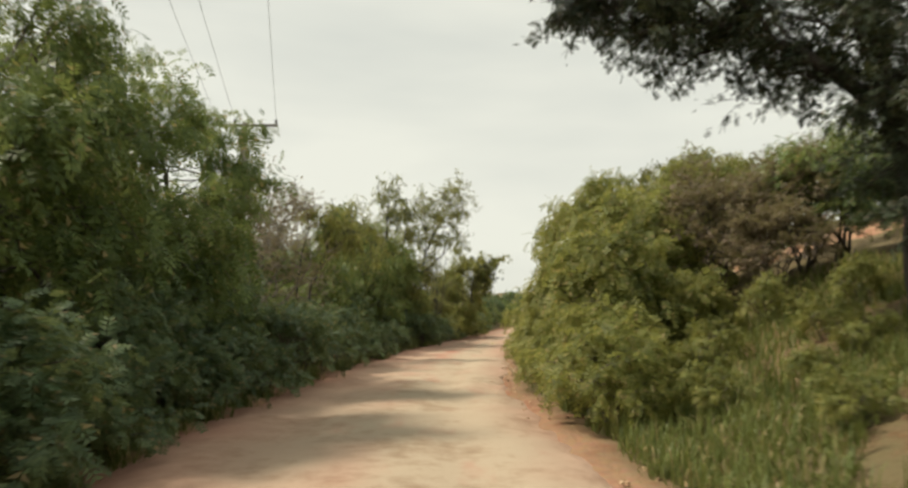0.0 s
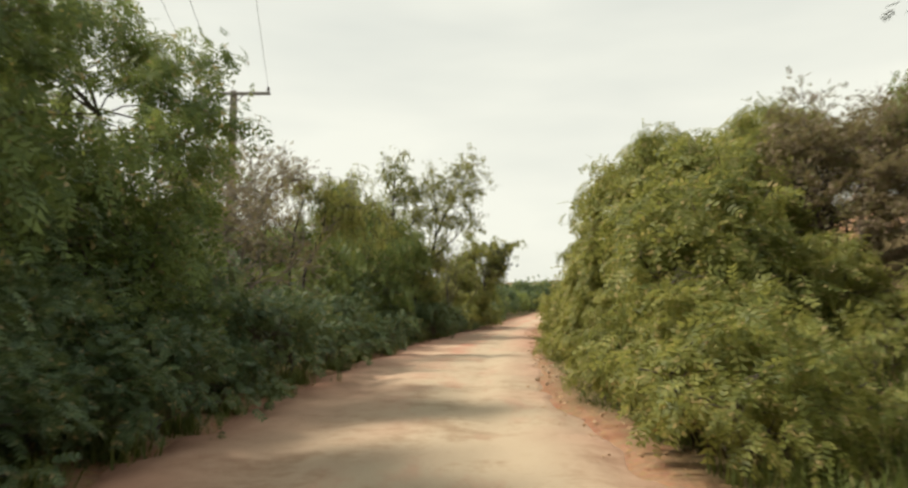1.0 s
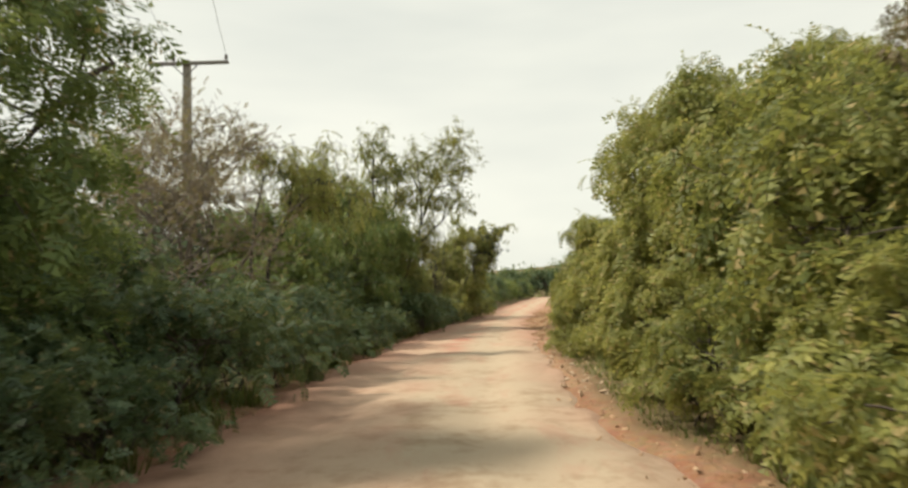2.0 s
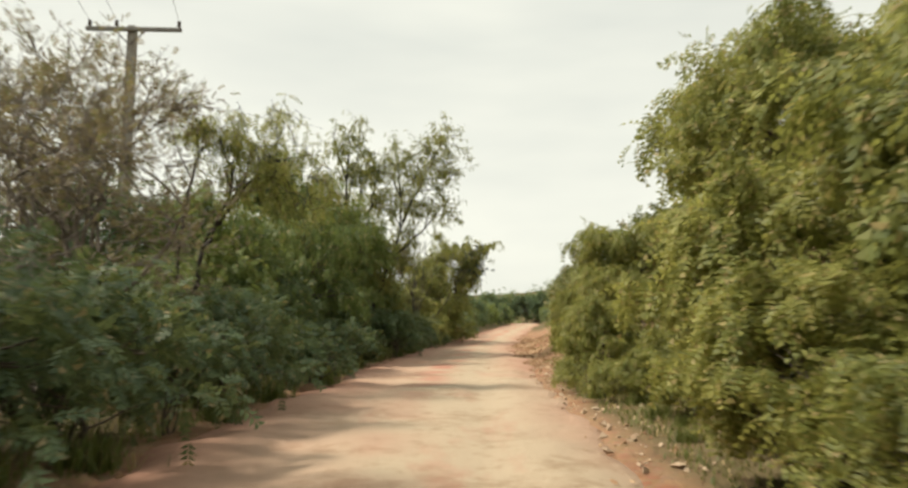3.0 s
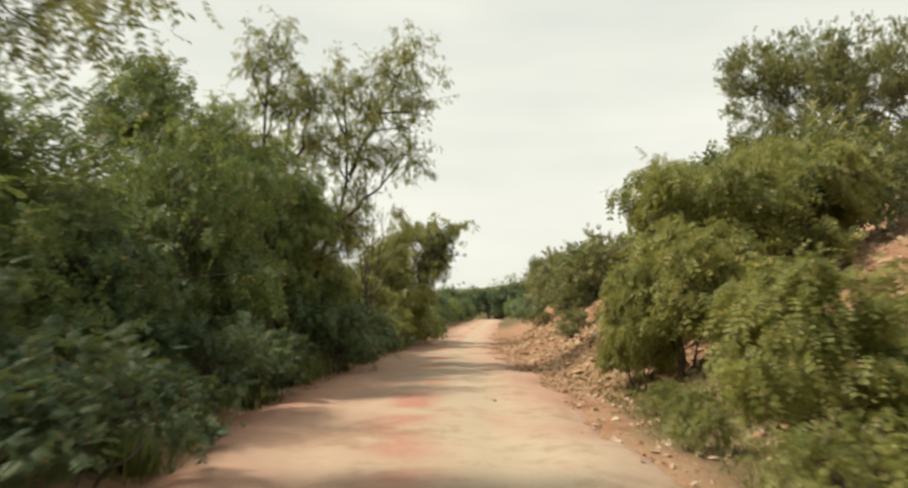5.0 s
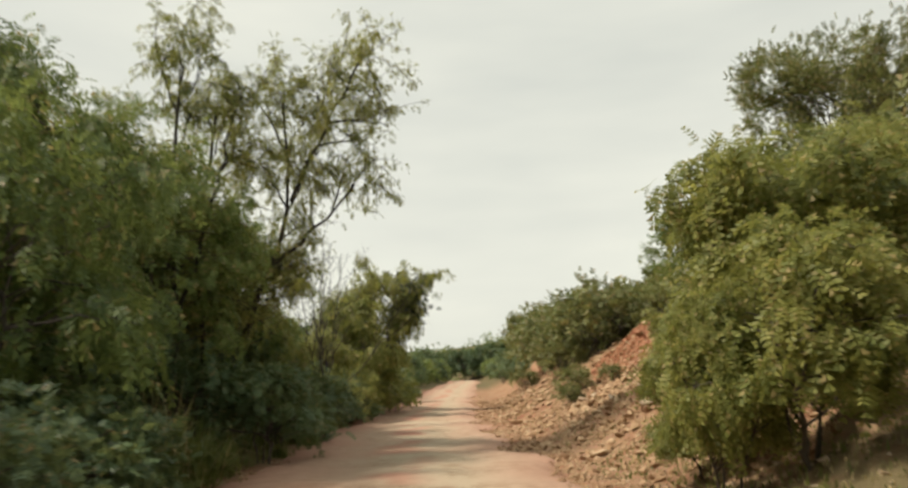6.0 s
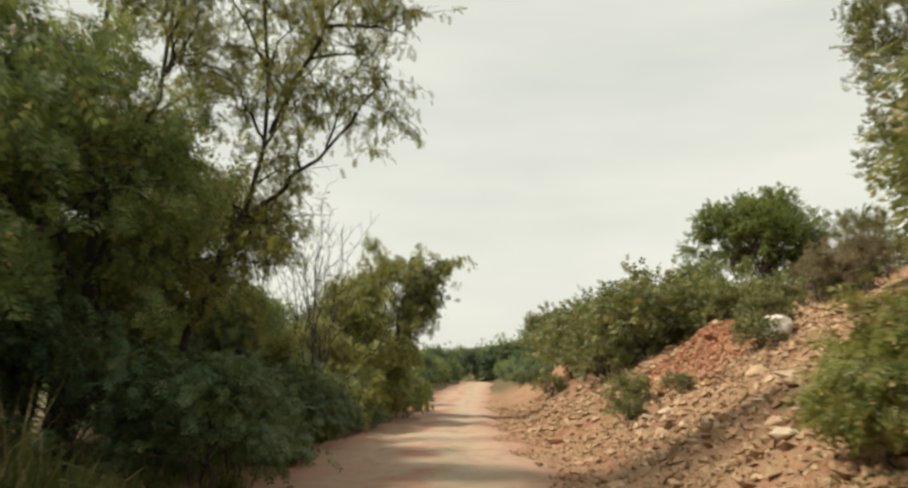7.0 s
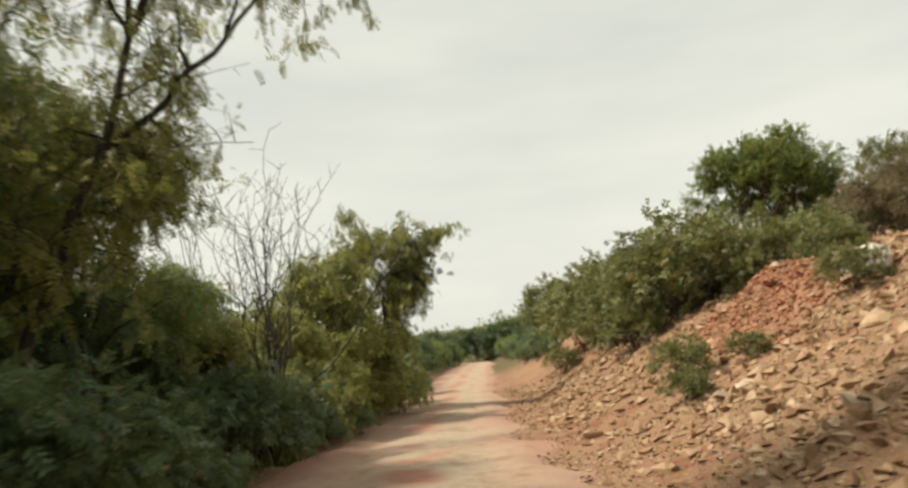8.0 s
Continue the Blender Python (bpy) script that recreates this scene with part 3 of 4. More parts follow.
def limbed_tree(name, label, seed, trunk_paths, limbs, leaf_mat, leaves, leaf, per, size, droop, bark=BARK_DARK, bare=0.0):
    """A tree with given main limbs: each limb is (start share of a trunk path, trunk, end, radius) and bears leafy twigs."""
    r = np.random.RandomState(seed)
    paths, spots, ways = [], [], []
    stems = []
    for pts, r0, r1 in trunk_paths:
        t = np.linspace(0, 1, 14)
        keys = np.linspace(0, 1, len(pts))
        p = np.stack([np.interp(t, keys, np.array(pts)[:, i]) for i in range(3)], 1)
        p[1:-1] = (p[:-2] + 2 * p[1:-1] + p[2:]) / 4
        p[1:-1] += r.normal(0, 0.025, (12, 3))
        paths.append((p, np.linspace(r0, r1, 14)))
        stems.append(p)
    for which, share, end, rad in limbs:
        a = stems[which][int(share * 13)]
        p, rr = limb(a, np.array(end, float), r, rad, rad * 0.3, 0.10, 9, 0.05)
        paths.append((p, rr))
        for _ in range(7):
            k = r.randint(3, 9)
            tip = p[k] + r.normal(0, 0.5, 3) * size + np.array([0, 0, 0.25 * size])
            q, qr = limb(p[k], tip, r, rad * 0.35, 0.005, 0.10, 6)
            paths.append((q, qr))
            for _ in range(5):
                j = r.randint(2, 6)
                w = r.normal(0, 0.34, 3) * size + np.array([0, 0, -0.12 * droop * size])
                paths.append(limb(q[j], q[j] + w, r, 0.006, 0.003, 0.05, 4))
                if r.rand() < bare:
                    continue
                n = int(per * r.uniform(0.5, 1.5))
                u = r.uniform(0.1, 1.1, n)[:, None]
                spots.append(q[j] + w * u + r.normal(0, 0.07 * size, (n, 3)))
                ways.append(w / np.linalg.norm(w) + r.normal(0, 0.7, (n, 3)) + np.array([0, 0, -droop]))
    root = new(name)
    v, f = tubes([p for p in paths if p[1][0] > 0.02], 7)
    v2, f2 = tubes([p for p in paths if p[1][0] <= 0.02], 3)
    part("trunk", mesh_from("trunk", np.concatenate([v, v2]), np.concatenate([f, f2 + len(v)]), True), bark, root)
    spots, ways = np.concatenate(spots), np.concatenate(ways)
    v, f = scatter(FRONDS[leaves], spots, ways, leaf * r.uniform(0.65, 1.3, len(spots)), r)
    part("crown", mesh_from("crown", v, f), leaf_mat, root)
    return tagged(root, label, "tree")


# the slender tree that leans over the track
settle(limbed_tree("leaning_tree", "slender dark-limbed tree leaning out over the dirt track", 81,
                   [([(0, 0, -0.2), (0.15, 0, 1.0), (0.38, 0, 2.1), (0.75, -0.1, 2.95), (0.92, -0.1, 3.4), (1.2, -0.2, 4.45), (1.15, -0.3, 5.3), (1.05, -0.4, 6.6)], 0.066, 0.018),
                    ([(0.85, -0.1, 3.2), (1.45, -0.1, 3.75), (1.95, -0.2, 4.2), (2.4, -0.4, 4.75)], 0.04, 0.016),
                    ([(1.2, -0.2, 4.45), (1.65, -0.4, 5.35), (2.1, -0.6, 6.3), (2.55, -0.7, 7.2)], 0.04, 0.016),
                    ([(-0.2, 0.1, -0.2), (-0.4, 0.1, 2.0), (-0.5, 0.0, 4.0), (-0.2, -0.3, 6.2)], 0.07, 0.025),
                    ([(-0.4, 0.0, -0.2), (-0.9, -0.1, 2.2), (-1.2, -0.2, 4.6)], 0.06, 0.025)],
                   [(1, 0.99, (2.75, -0.5, 5.2), 0.022), (1, 0.7, (2.2, -0.3, 5.0), 0.022), (2, 0.95, (2.75, -0.7, 7.35), 0.022), (2, 0.8, (2.9, -0.6, 6.5), 0.025),
                    (2, 0.55, (3.05, -0.6, 5.85), 0.028), (2, 0.4, (2.6, -0.5, 5.6), 0.025), (2, 0.8, (1.9, -0.5, 7.2), 0.022), (2, 0.6, (1.6, -0.6, 6.6), 0.022),
                    (0, 0.99, (0.9, -0.5, 6.9), 0.022), (0, 0.9, (1.6, -0.4, 6.9), 0.022), (0, 0.85, (0.5, -0.4, 6.5), 0.025), (0, 0.7, (0.6, -0.5, 5.2), 0.025), (0, 0.75, (1.9, 0.2, 5.9), 0.024),
                    (3, 0.9, (0.2, -0.5, 6.5), 0.024), (3, 0.99, (-0.3, -0.5, 6.7), 0.022), (3, 0.7, (-1.0, -0.3, 5.6), 0.024), (3, 0.6, (0.4, -0.4, 4.8), 0.024), (3, 0.4, (-0.1, -0.7, 3.4), 0.024),
                    (4, 0.95, (-1.3, -0.4, 5.2), 0.024), (4, 0.7, (-1.7, -0.3, 4.2), 0.024), (4, 0.5, (-0.8, -0.6, 3.0), 0.024), (3, 0.3, (0.3, -0.4, 2.2), 0.024), (0, 0.35, (0.6, -0.5, 2.4), 0.024), (4, 0.4, (-1.4, -0.5, 2.3), 0.024),
                    (1, 0.3, (1.5, 0.4, 3.2), 0.02), (0, 0.5, (1.3, 0.5, 2.8), 0.02), (0, 0.55, (0.2, 0.4, 3.6), 0.02), (1, 0.5, (1.6, -0.6, 4.6), 0.02), (3, 0.8, (0.5, 0.5, 5.6), 0.02), (4, 0.8, (-0.7, 0.5, 4.9), 0.02),
                    (3, 0.5, (0.1, 0.6, 4.1), 0.02), (0, 0.62, (1.6, 0.5, 4.3), 0.02), (0, 0.45, (0.9, 1.1, 3.0), 0.02),
                    (0, 0.4, (0.5, 1.3, 2.7), 0.02), (0, 0.5, (1.2, 0.9, 3.2), 0.02)],
                   LEAF_OLIVE, "feather", 0.125, 11, 0.75, 0.5, BARK_BACKLIT), -2.6, 35.0)

# the thin tree with a bushy head that stands above its neighbours
settle(limbed_tree("slender_tree", "slender tree with an upright tuft of leafy twigs at its head", 84,
                   [([(0, 0, -0.2), (0.1, 0, 2.5), (-0.1, 0, 4.6), (0.0, 0, 6.6)], 0.07, 0.02), ([(0.1, 0, 2.0), (0.6, -0.2, 4.0), (0.9, -0.3, 5.6)], 0.04, 0.02), ([(0.1, 0, 1.6), (-0.7, 0.1, 3.6), (-1.1, 0.1, 5.0)], 0.04, 0.02)],
                   [(0, 0.99, (0.0, 0, 7.4), 0.02), (0, 0.9, (-0.5, 0.1, 6.9), 0.02), (0, 0.9, (0.5, -0.1, 6.9), 0.02), (0, 0.75, (0.2, 0.2, 6.0), 0.022), (0, 0.6, (-0.6, -0.2, 5.0), 0.022),
                    (1, 0.99, (1.1, -0.3, 6.1), 0.02), (1, 0.7, (1.2, -0.2, 5.0), 0.02), (2, 0.99, (-1.2, 0, 5.5), 0.02), (2, 0.7, (-1.3, 0.2, 4.5), 0.02), (1, 0.4, (0.3, -0.5, 4.0), 0.02), (2, 0.4, (-0.4, -0.4, 3.6), 0.02)],
                   LEAF_OLIVE, "feather", 0.14, 9, 0.62, 0.5, BARK_BACKLIT), -3.15, 33.5)

# the weeping tree over dry scrub
settle(limbed_tree("weeping_tree", "thin-stemmed tree with a light drooping crown above the hedge", 85,
                   [([(0, 0, -0.2), (0.1, 0, 1.4), (0.35, 0, 2.65), (0.6, 0, 3.1), (0.85, -0.1, 4.1)], 0.055, 0.02), ([(0.3, 0, 2.4), (0.8, 0, 3.3), (1.4, -0.1, 4.0)], 0.04, 0.02),
                    ([(0.0, 0.1, -0.2), (-0.2, 0.2, 1.8), (-0.1, 0.1, 3.4), (0.2, 0.0, 4.3)], 0.045, 0.018)],
                   [(0, 0.99, (1.0, -0.2, 4.6), 0.02), (0, 0.9, (0.5, -0.1, 4.55), 0.02), (1, 0.95, (1.9, -0.1, 4.1), 0.02), (1, 0.9, (1.5, 0.1, 4.45), 0.02), (1, 0.8, (2.2, -0.2, 3.7), 0.02),
                    (1, 0.6, (1.6, -0.4, 3.7), 0.02), (2, 0.95, (0.1, 0.0, 4.6), 0.018), (0, 0.8, (1.2, 0.3, 4.1), 0.02)],
                   LEAF_OLIVE, "plume", 0.20, 5, 0.7, 1.3, BARK_BACKLIT), -4.65, 22.3, 0, 1.0, 0.92)

# the thorn tree whose boughs hang over the start of the track, coloured as backlit
settle(limbed_tree("thorn_tree", "overhanging thorn tree with a thick trunk, darkened as if backlit", 82,
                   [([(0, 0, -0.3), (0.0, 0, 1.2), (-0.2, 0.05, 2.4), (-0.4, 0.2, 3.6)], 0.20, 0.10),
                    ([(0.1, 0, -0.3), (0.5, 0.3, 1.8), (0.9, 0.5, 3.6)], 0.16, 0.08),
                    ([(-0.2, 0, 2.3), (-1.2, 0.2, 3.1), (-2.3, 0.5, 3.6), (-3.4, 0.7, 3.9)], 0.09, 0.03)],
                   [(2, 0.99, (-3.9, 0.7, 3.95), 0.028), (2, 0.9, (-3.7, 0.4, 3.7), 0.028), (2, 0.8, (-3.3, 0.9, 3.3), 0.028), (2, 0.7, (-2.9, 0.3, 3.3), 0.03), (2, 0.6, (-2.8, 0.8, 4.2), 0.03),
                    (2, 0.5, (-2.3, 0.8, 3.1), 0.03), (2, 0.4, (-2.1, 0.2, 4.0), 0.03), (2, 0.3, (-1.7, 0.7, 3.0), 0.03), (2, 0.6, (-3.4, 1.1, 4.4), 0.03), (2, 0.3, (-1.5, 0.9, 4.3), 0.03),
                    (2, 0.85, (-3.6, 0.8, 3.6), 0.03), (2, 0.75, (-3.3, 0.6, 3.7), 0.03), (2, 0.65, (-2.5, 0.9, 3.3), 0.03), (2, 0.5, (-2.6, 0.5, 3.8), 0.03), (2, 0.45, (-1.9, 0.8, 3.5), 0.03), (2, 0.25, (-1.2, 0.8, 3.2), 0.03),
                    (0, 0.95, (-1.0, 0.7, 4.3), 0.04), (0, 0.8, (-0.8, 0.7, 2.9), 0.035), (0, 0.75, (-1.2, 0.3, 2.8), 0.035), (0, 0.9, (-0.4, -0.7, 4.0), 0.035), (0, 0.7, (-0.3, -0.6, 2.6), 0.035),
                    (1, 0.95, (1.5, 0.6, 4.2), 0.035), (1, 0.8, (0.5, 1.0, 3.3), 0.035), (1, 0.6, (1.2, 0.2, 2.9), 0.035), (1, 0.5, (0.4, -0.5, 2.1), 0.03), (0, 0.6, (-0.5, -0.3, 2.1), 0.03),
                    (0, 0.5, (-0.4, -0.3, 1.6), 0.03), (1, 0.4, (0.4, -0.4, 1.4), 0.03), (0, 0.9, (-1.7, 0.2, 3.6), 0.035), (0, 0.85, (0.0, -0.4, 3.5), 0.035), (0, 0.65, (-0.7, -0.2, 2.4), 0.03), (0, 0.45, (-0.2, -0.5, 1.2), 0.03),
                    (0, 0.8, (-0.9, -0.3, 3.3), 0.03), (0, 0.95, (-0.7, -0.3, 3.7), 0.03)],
                   LEAF_SHADED, "thorn", 0.095, 26, 0.62, 0.1, BARK_BACKLIT, 0.10), 5.1, 7.7, 0, 1.0, 0.95)

# the tree at the bend, its crown's inner shade put in as dark leaves
bend_tree = settle(limbed_tree("roadside_tree", "tree beyond the bend with light drooping tips over a shade-coloured core", 83,
                   [([(0, 0, -0.2), (0.4, 0, 2.0), (0.9, -0.1, 4.0)], 0.14, 0.07), ([(0, 0, -0.2), (-0.4, 0.2, 2.0), (-0.6, 0.1, 4.2)], 0.10, 0.05)],
                   [(0, 0.8, (1.5, -0.2, 4.6), 0.05), (0, 0.9, (2.2, 0, 5.2), 0.05), (0, 0.95, (1.2, 0.4, 5.5), 0.05), (0, 0.6, (1.4, -0.4, 3.7), 0.04),
                    (1, 0.8, (-0.5, -0.5, 5.1), 0.05), (1, 0.7, (-1.3, 0.3, 4.6), 0.04), (0, 0.7, (0.3, -0.6, 4.4), 0.04), (1, 0.5, (-1.1, -0.7, 3.4), 0.04),
                    (0, 0.5, (1.0, 0.4, 3.1), 0.04), (1, 0.4, (-0.2, -0.8, 2.6), 0.04), (1, 0.9, (0.1, 0.2, 5.5), 0.04)],
                   LEAF_OLIVE, "feather", 0.24, 15, 0.95, 1.3), 0.5, 50.8)


# shade within the crown, painted as a core of near-black leaves
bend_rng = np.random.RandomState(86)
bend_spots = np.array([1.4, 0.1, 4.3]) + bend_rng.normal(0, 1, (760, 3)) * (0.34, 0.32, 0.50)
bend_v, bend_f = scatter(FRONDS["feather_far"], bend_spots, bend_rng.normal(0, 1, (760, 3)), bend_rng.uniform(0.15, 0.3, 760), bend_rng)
part("inner_foliage", mesh_from("inner_foliage", bend_v, bend_f), LEAF_SHADED, bend_tree, "dense foliage under the lighter tips, coloured for the crown's inner shade")


def grass_blades(spots, height, lean, rng):
    """Arching pointed blades, three faces each, rooted at the spots."""
    n = len(spots)
    a = rng.uniform(0, 2 * math.pi, n)
    h = height * rng.uniform(0.45, 1.15, n)
    bend = np.clip(lean * rng.uniform(0.1, 1.2, n), 0, 1.3)
    side = np.stack([-np.sin(a), np.cos(a), np.zeros(n)], 1) * (0.004 + 0.007 * rng.rand(n))[:, None]
    out = np.stack([np.cos(a), np.sin(a), np.zeros(n)], 1) * (h * bend * 0.8)[:, None]
    up = np.array([[0, 0, 1.0]]) * h[:, None]
    knee = spots + out * 0.45 + up * (0.62 - 0.12 * bend)[:, None]
    tip = spots + out + up * (1.0 - 0.55 * bend)[:, None]
    v = np.stack([spots - side, spots + side, knee + side * 0.8, knee - side * 0.8, tip], 1)
    b = np.arange(n) * 5
    quads = np.stack([b, b + 1, b + 2, b + 3], 1)
    tris = np.stack([b + 3, b + 2, b + 4], 1)
    return v.reshape(-1, 3), [quads, tris]


def tuft(name, label, seed, radius, height, count, mat, group="", lean=0.55):
    r = np.random.RandomState(seed)
    spots = np.concatenate([r.normal(0, radius * 0.35, (count, 2)), np.full((count, 1), -0.03)], 1)
    v, f = grass_blades(spots, height, lean, r)
    ob = part(name, mesh_from(name, v, f), mat)
    return tagged(ob, label, "grass", group)


big_tuft = tuft("grass_tuft", "tall arching tuft of half-dry grass by the road edge", 91, 0.75, 1.1, 1700, GRASS_GREEN, "grass tufts", 1.15)
dry_rng = np.random.RandomState(94)
dry_v, dry_f = grass_blades(np.concatenate([dry_rng.normal(0, 0.17, (110, 2)), np.full((110, 1), -0.03)], 1), 1.5, 0.95, dry_rng)
part("straw", mesh_from("straw", dry_v, dry_f), GRASS_DRY, big_tuft, "straw-coloured arching blades")
settle(big_tuft, -2.5, 30.3, 0, 1.05, 0.85)
small_tuft = settle(tuft("grass_tuft", "small tuft of green and straw-coloured grass", 92, 0.5, 0.45, 300, GRASS_GREEN, "grass tufts", 1.0), -2.6, 24.6)


def grass_patch(name, label, seed, box, count, height, mat, keep):
    r = np.random.RandomState(seed)
    x, y = r.uniform(box[0], box[1], count), r.uniform(box[2], box[3], count)
    x, y = x + road_right(y) if keep == "bank" else road_left(y) - x, y
    ok = bumps(x, y, 0.9, seed) > 0.26
    x, y = x[ok], y[ok]
    v, f = grass_blades(np.stack([x, y, land(x, y) - 0.02], 1), height, 0.85, r)
    return tagged(part(name, mesh_from(name, v, f), mat), label, "grass", kind="stuff")


grass_patch("grass", "green grass and weeds on the sunny verge", 3, (0.35, 5.2, 1.0, 11.5), 26000, 0.36, GRASS_GREEN, "bank")
grass_patch("grass", "grass and weeds below the leafy bushes", 4, (0.35, 3.4, 10.5, 31.0), 11000, 0.12, GRASS_GREEN, "bank")
grass_patch("grass", "grass at the shaded edge of the track", 5, (0.2, 2.2, 2.0, 46.0), 9000, 0.30, GRASS_GREEN, "level")
grass_patch("grass", "short dry grass between the stones of the bank", 5, (0.6, 9.0, 28.0, 50.0), 9000, 0.11, GRASS_GREEN, "bank")
grass_patch("grass", "sparse straw-coloured grass over the stony bank", 2, (0.8, 9.0, 28.0, 48.0), 3200, 0.17, GRASS_DRY, "bank")

grass_patch("grass", "dry straw-coloured grass and weeds at the bank's foot", 6, (0.5, 4.6, 14.0, 27.5), 11000, 0.10, GRASS_DRY, "bank")

rng = random.Random(5)
# shaded hedge on the level hand of the track
for y in np.arange(3.0, 46.0, 1.75):
    if abs(y - 30.1) < 1.7:
        continue
    x = float(road_left(y)) + float(np.interp(y, (6, 14, 22, 30, 36), (0.02, -0.02, 0.05, 0.10, 0.0)))
    put(rng.choice((low_a, low_b, low_a)), x - rng.uniform(0.15, 0.5), y, rng.uniform(0, 360), rng.uniform(0.75, 1.15), 1.0, 0.14)
for y in np.arange(3.5, 40.0, 3.2):
    put(rng.choice((low_a, low_b)), float(road_left(y)) - rng.uniform(1.1, 1.5), y, rng.uniform(0, 360), rng.uniform(0.9, 1.2))
for x, y, s, tall in ((-4.9, 4.5, 0.95, 1.3), (-5.3, 7.2, 1.0, 1.2), (-5.0, 10.4, 0.9, 1.0), (-5.2, 13.2, 0.85, 0.9), (-4.4, 20.0, 0.55, 0.8),
                      (-4.7, 22.2, 0.7, 0.8), (-4.3, 27.6, 0.85, 1.0), (-4.4, 30.4, 0.9, 1.0), (-4.0, 32.4, 0.95, 1.1), (-4.6, 35.4, 1.1, 1.2), (-3.6, 37.4, 1.05, 1.15),
                      (-3.2, 39.8, 0.9, 1.05), (-2.7, 42.6, 0.75, 0.85), (-1.5, 44.6, 0.65, 0.8)):
    put(rng.choice((hedge_a, hedge_b)), x, y, rng.uniform(0, 360), s, tall)
for x, y, s in ((-8.6, 5.5, 1.1), (-8.8, 10.0, 1.1), (-8.4, 15.2, 1.0), (-8.6, 21.0, 0.9), (-7.6, 26.0, 1.2), (-7.6, 31.8, 1.1), (-6.4, 36.6, 1.0), (-5.6, 41.5, 1.0)):
    put(far_a, x, y, rng.uniform(0, 360), s, 1.15)
put(tall_a, -5.6, 8.6, 120, 0.95)
put(tall_a, -6.6, 3.6, 200, 0.95)
for y, a in ((3.4, 10), (4.6, 130), (5.8, 250), (7.4, 60), (9.0, 190)):
    put(low_a, float(road_left(y)) - 0.3, y, a, 0.85, 0.9, 0.16)
put(hedge_b, -4.3, 5.8, 70, 0.55, 0.85)
put(hedge_b, -4.2, 8.8, 160, 0.5, 0.9)
put(hedge_a, -5.5, 11.4, 200, 1.0, 1.05)
put(rusty, -7.2, 16.6, 90, 0.9)
put(rusty, -5.9, 20.8, 200, 1.25)
put(rusty, -8.4, 24.6, 300, 1.1)
put(hedge_a, -4.6, 23.8, 70, 0.8, 0.95)
put(hedge_b, -4.3, 25.9, 200, 0.85, 1.15)
put(tall_b, -5.1, 25.0, 70, 0.62)
put(hedge_a, -3.5, 28.6, 20, 0.75, 1.6)
put(hedge_b, -5.2, 28.2, 140, 0.9, 1.25)
put(tall_b, -5.6, 37.4, 170, 1.0)
put(tall_a, -3.7, 32.7, 40, 0.82, 1.1)
put(tall_b, -4.3, 36.1, 0, 0.9)
put(tall_b, -2.95, 37.8, 75, 0.68, 1.1)
put(tall_a, -4.4, 36.5, 300, 0.86, 1.05)
put(tall_b, -2.75, 40.0, 210, 0.52, 1.0)
put(hedge_a, -2.2, 41.6, 80, 0.7, 0.85)
put(tall_b, -3.5, 38.3, 110, 0.85)
put(tall_b, -5.4, 34.2, 250, 0.9)

# scrub behind the start and beyond the hedge
for x, y, s in ((-4.6, 0.5, 1.0), (-4.8, -4.0, 1.1), (-5.0, -9.0, 1.1), (4.4, -1.0, 0.9), (4.8, -6.0, 1.0), (5.0, -11.0, 1.1), (-14.0, 6.0, 1.0), (-16.5, 13.0, 1.1),
                (-13.5, 19.5, 0.9), (-17.0, 27.0, 1.0), (-13.0, 36.0, 1.1), (-12.0, 44.0, 1.0), (-20.0, 40.0, 1.2), (-24.0, 20.0, 1.2)):
    put(far_a, x, y, rng.uniform(0, 360), s)

# sunlit bushes at the foot of the bank
for y in np.arange(8.4, 14.6, 1.5):
    x = float(road_right(y))
    put(low_c, x + rng.uniform(0.55, 1.0), y, rng.uniform(0, 360), rng.uniform(0.55, 0.9))
for x, y, s, tall in ((2.0, 9.9, 0.6, 1.0), (3.2, 13.5, 1.25, 1.0), (2.5, 15.4, 0.95, 1.0), (1.95, 12.3, 0.6, 0.9), (2.0, 14.2, 0.7, 0.9), (2.7, 16.4, 0.5, 0.9), (4.4, 15.0, 1.2, 0.95),
                      (3.6, 10.9, 0.6, 0.9), (2.55, 22.2, 0.64, 0.98), (3.6, 26.9, 0.86, 0.98), (3.0, 27.2, 0.5, 1.5), (5.0, 21.7, 0.7, 0.95), (3.3, 28.2, 0.5, 0.8), (4.0, 29.6, 0.68, 0.95), (4.45, 30.6, 0.75, 0.62)):
    put(leafy, x, y, rng.uniform(0, 360), s, tall)
put(willow, 6.7, 18.9, 130, 0.85)
for x, y, s in ((2.5, 19.3, 0.42), (3.0, 20.2, 0.48), (2.75, 18.2, 0.4), (3.4, 19.5, 0.42), (2.3, 17.4, 0.34), (2.35, 20.7, 0.36)):
    put(leafy, x, y, rng.uniform(0, 360), s, 0.6, label="low leafy olive shrub at the bank's foot")
put(leafy, -0.5, 46.6, 40, 1.55, 1.08, label="tall yellowish green bush at the far side of the bend")
put(leafy, -1.6, 43.6, 130, 1.2, 0.9, label="yellowish green bush behind the hedge")
put(leafy, -2.7, 40.4, 250, 1.25, 0.95, label="yellowish green bush behind the hedge")
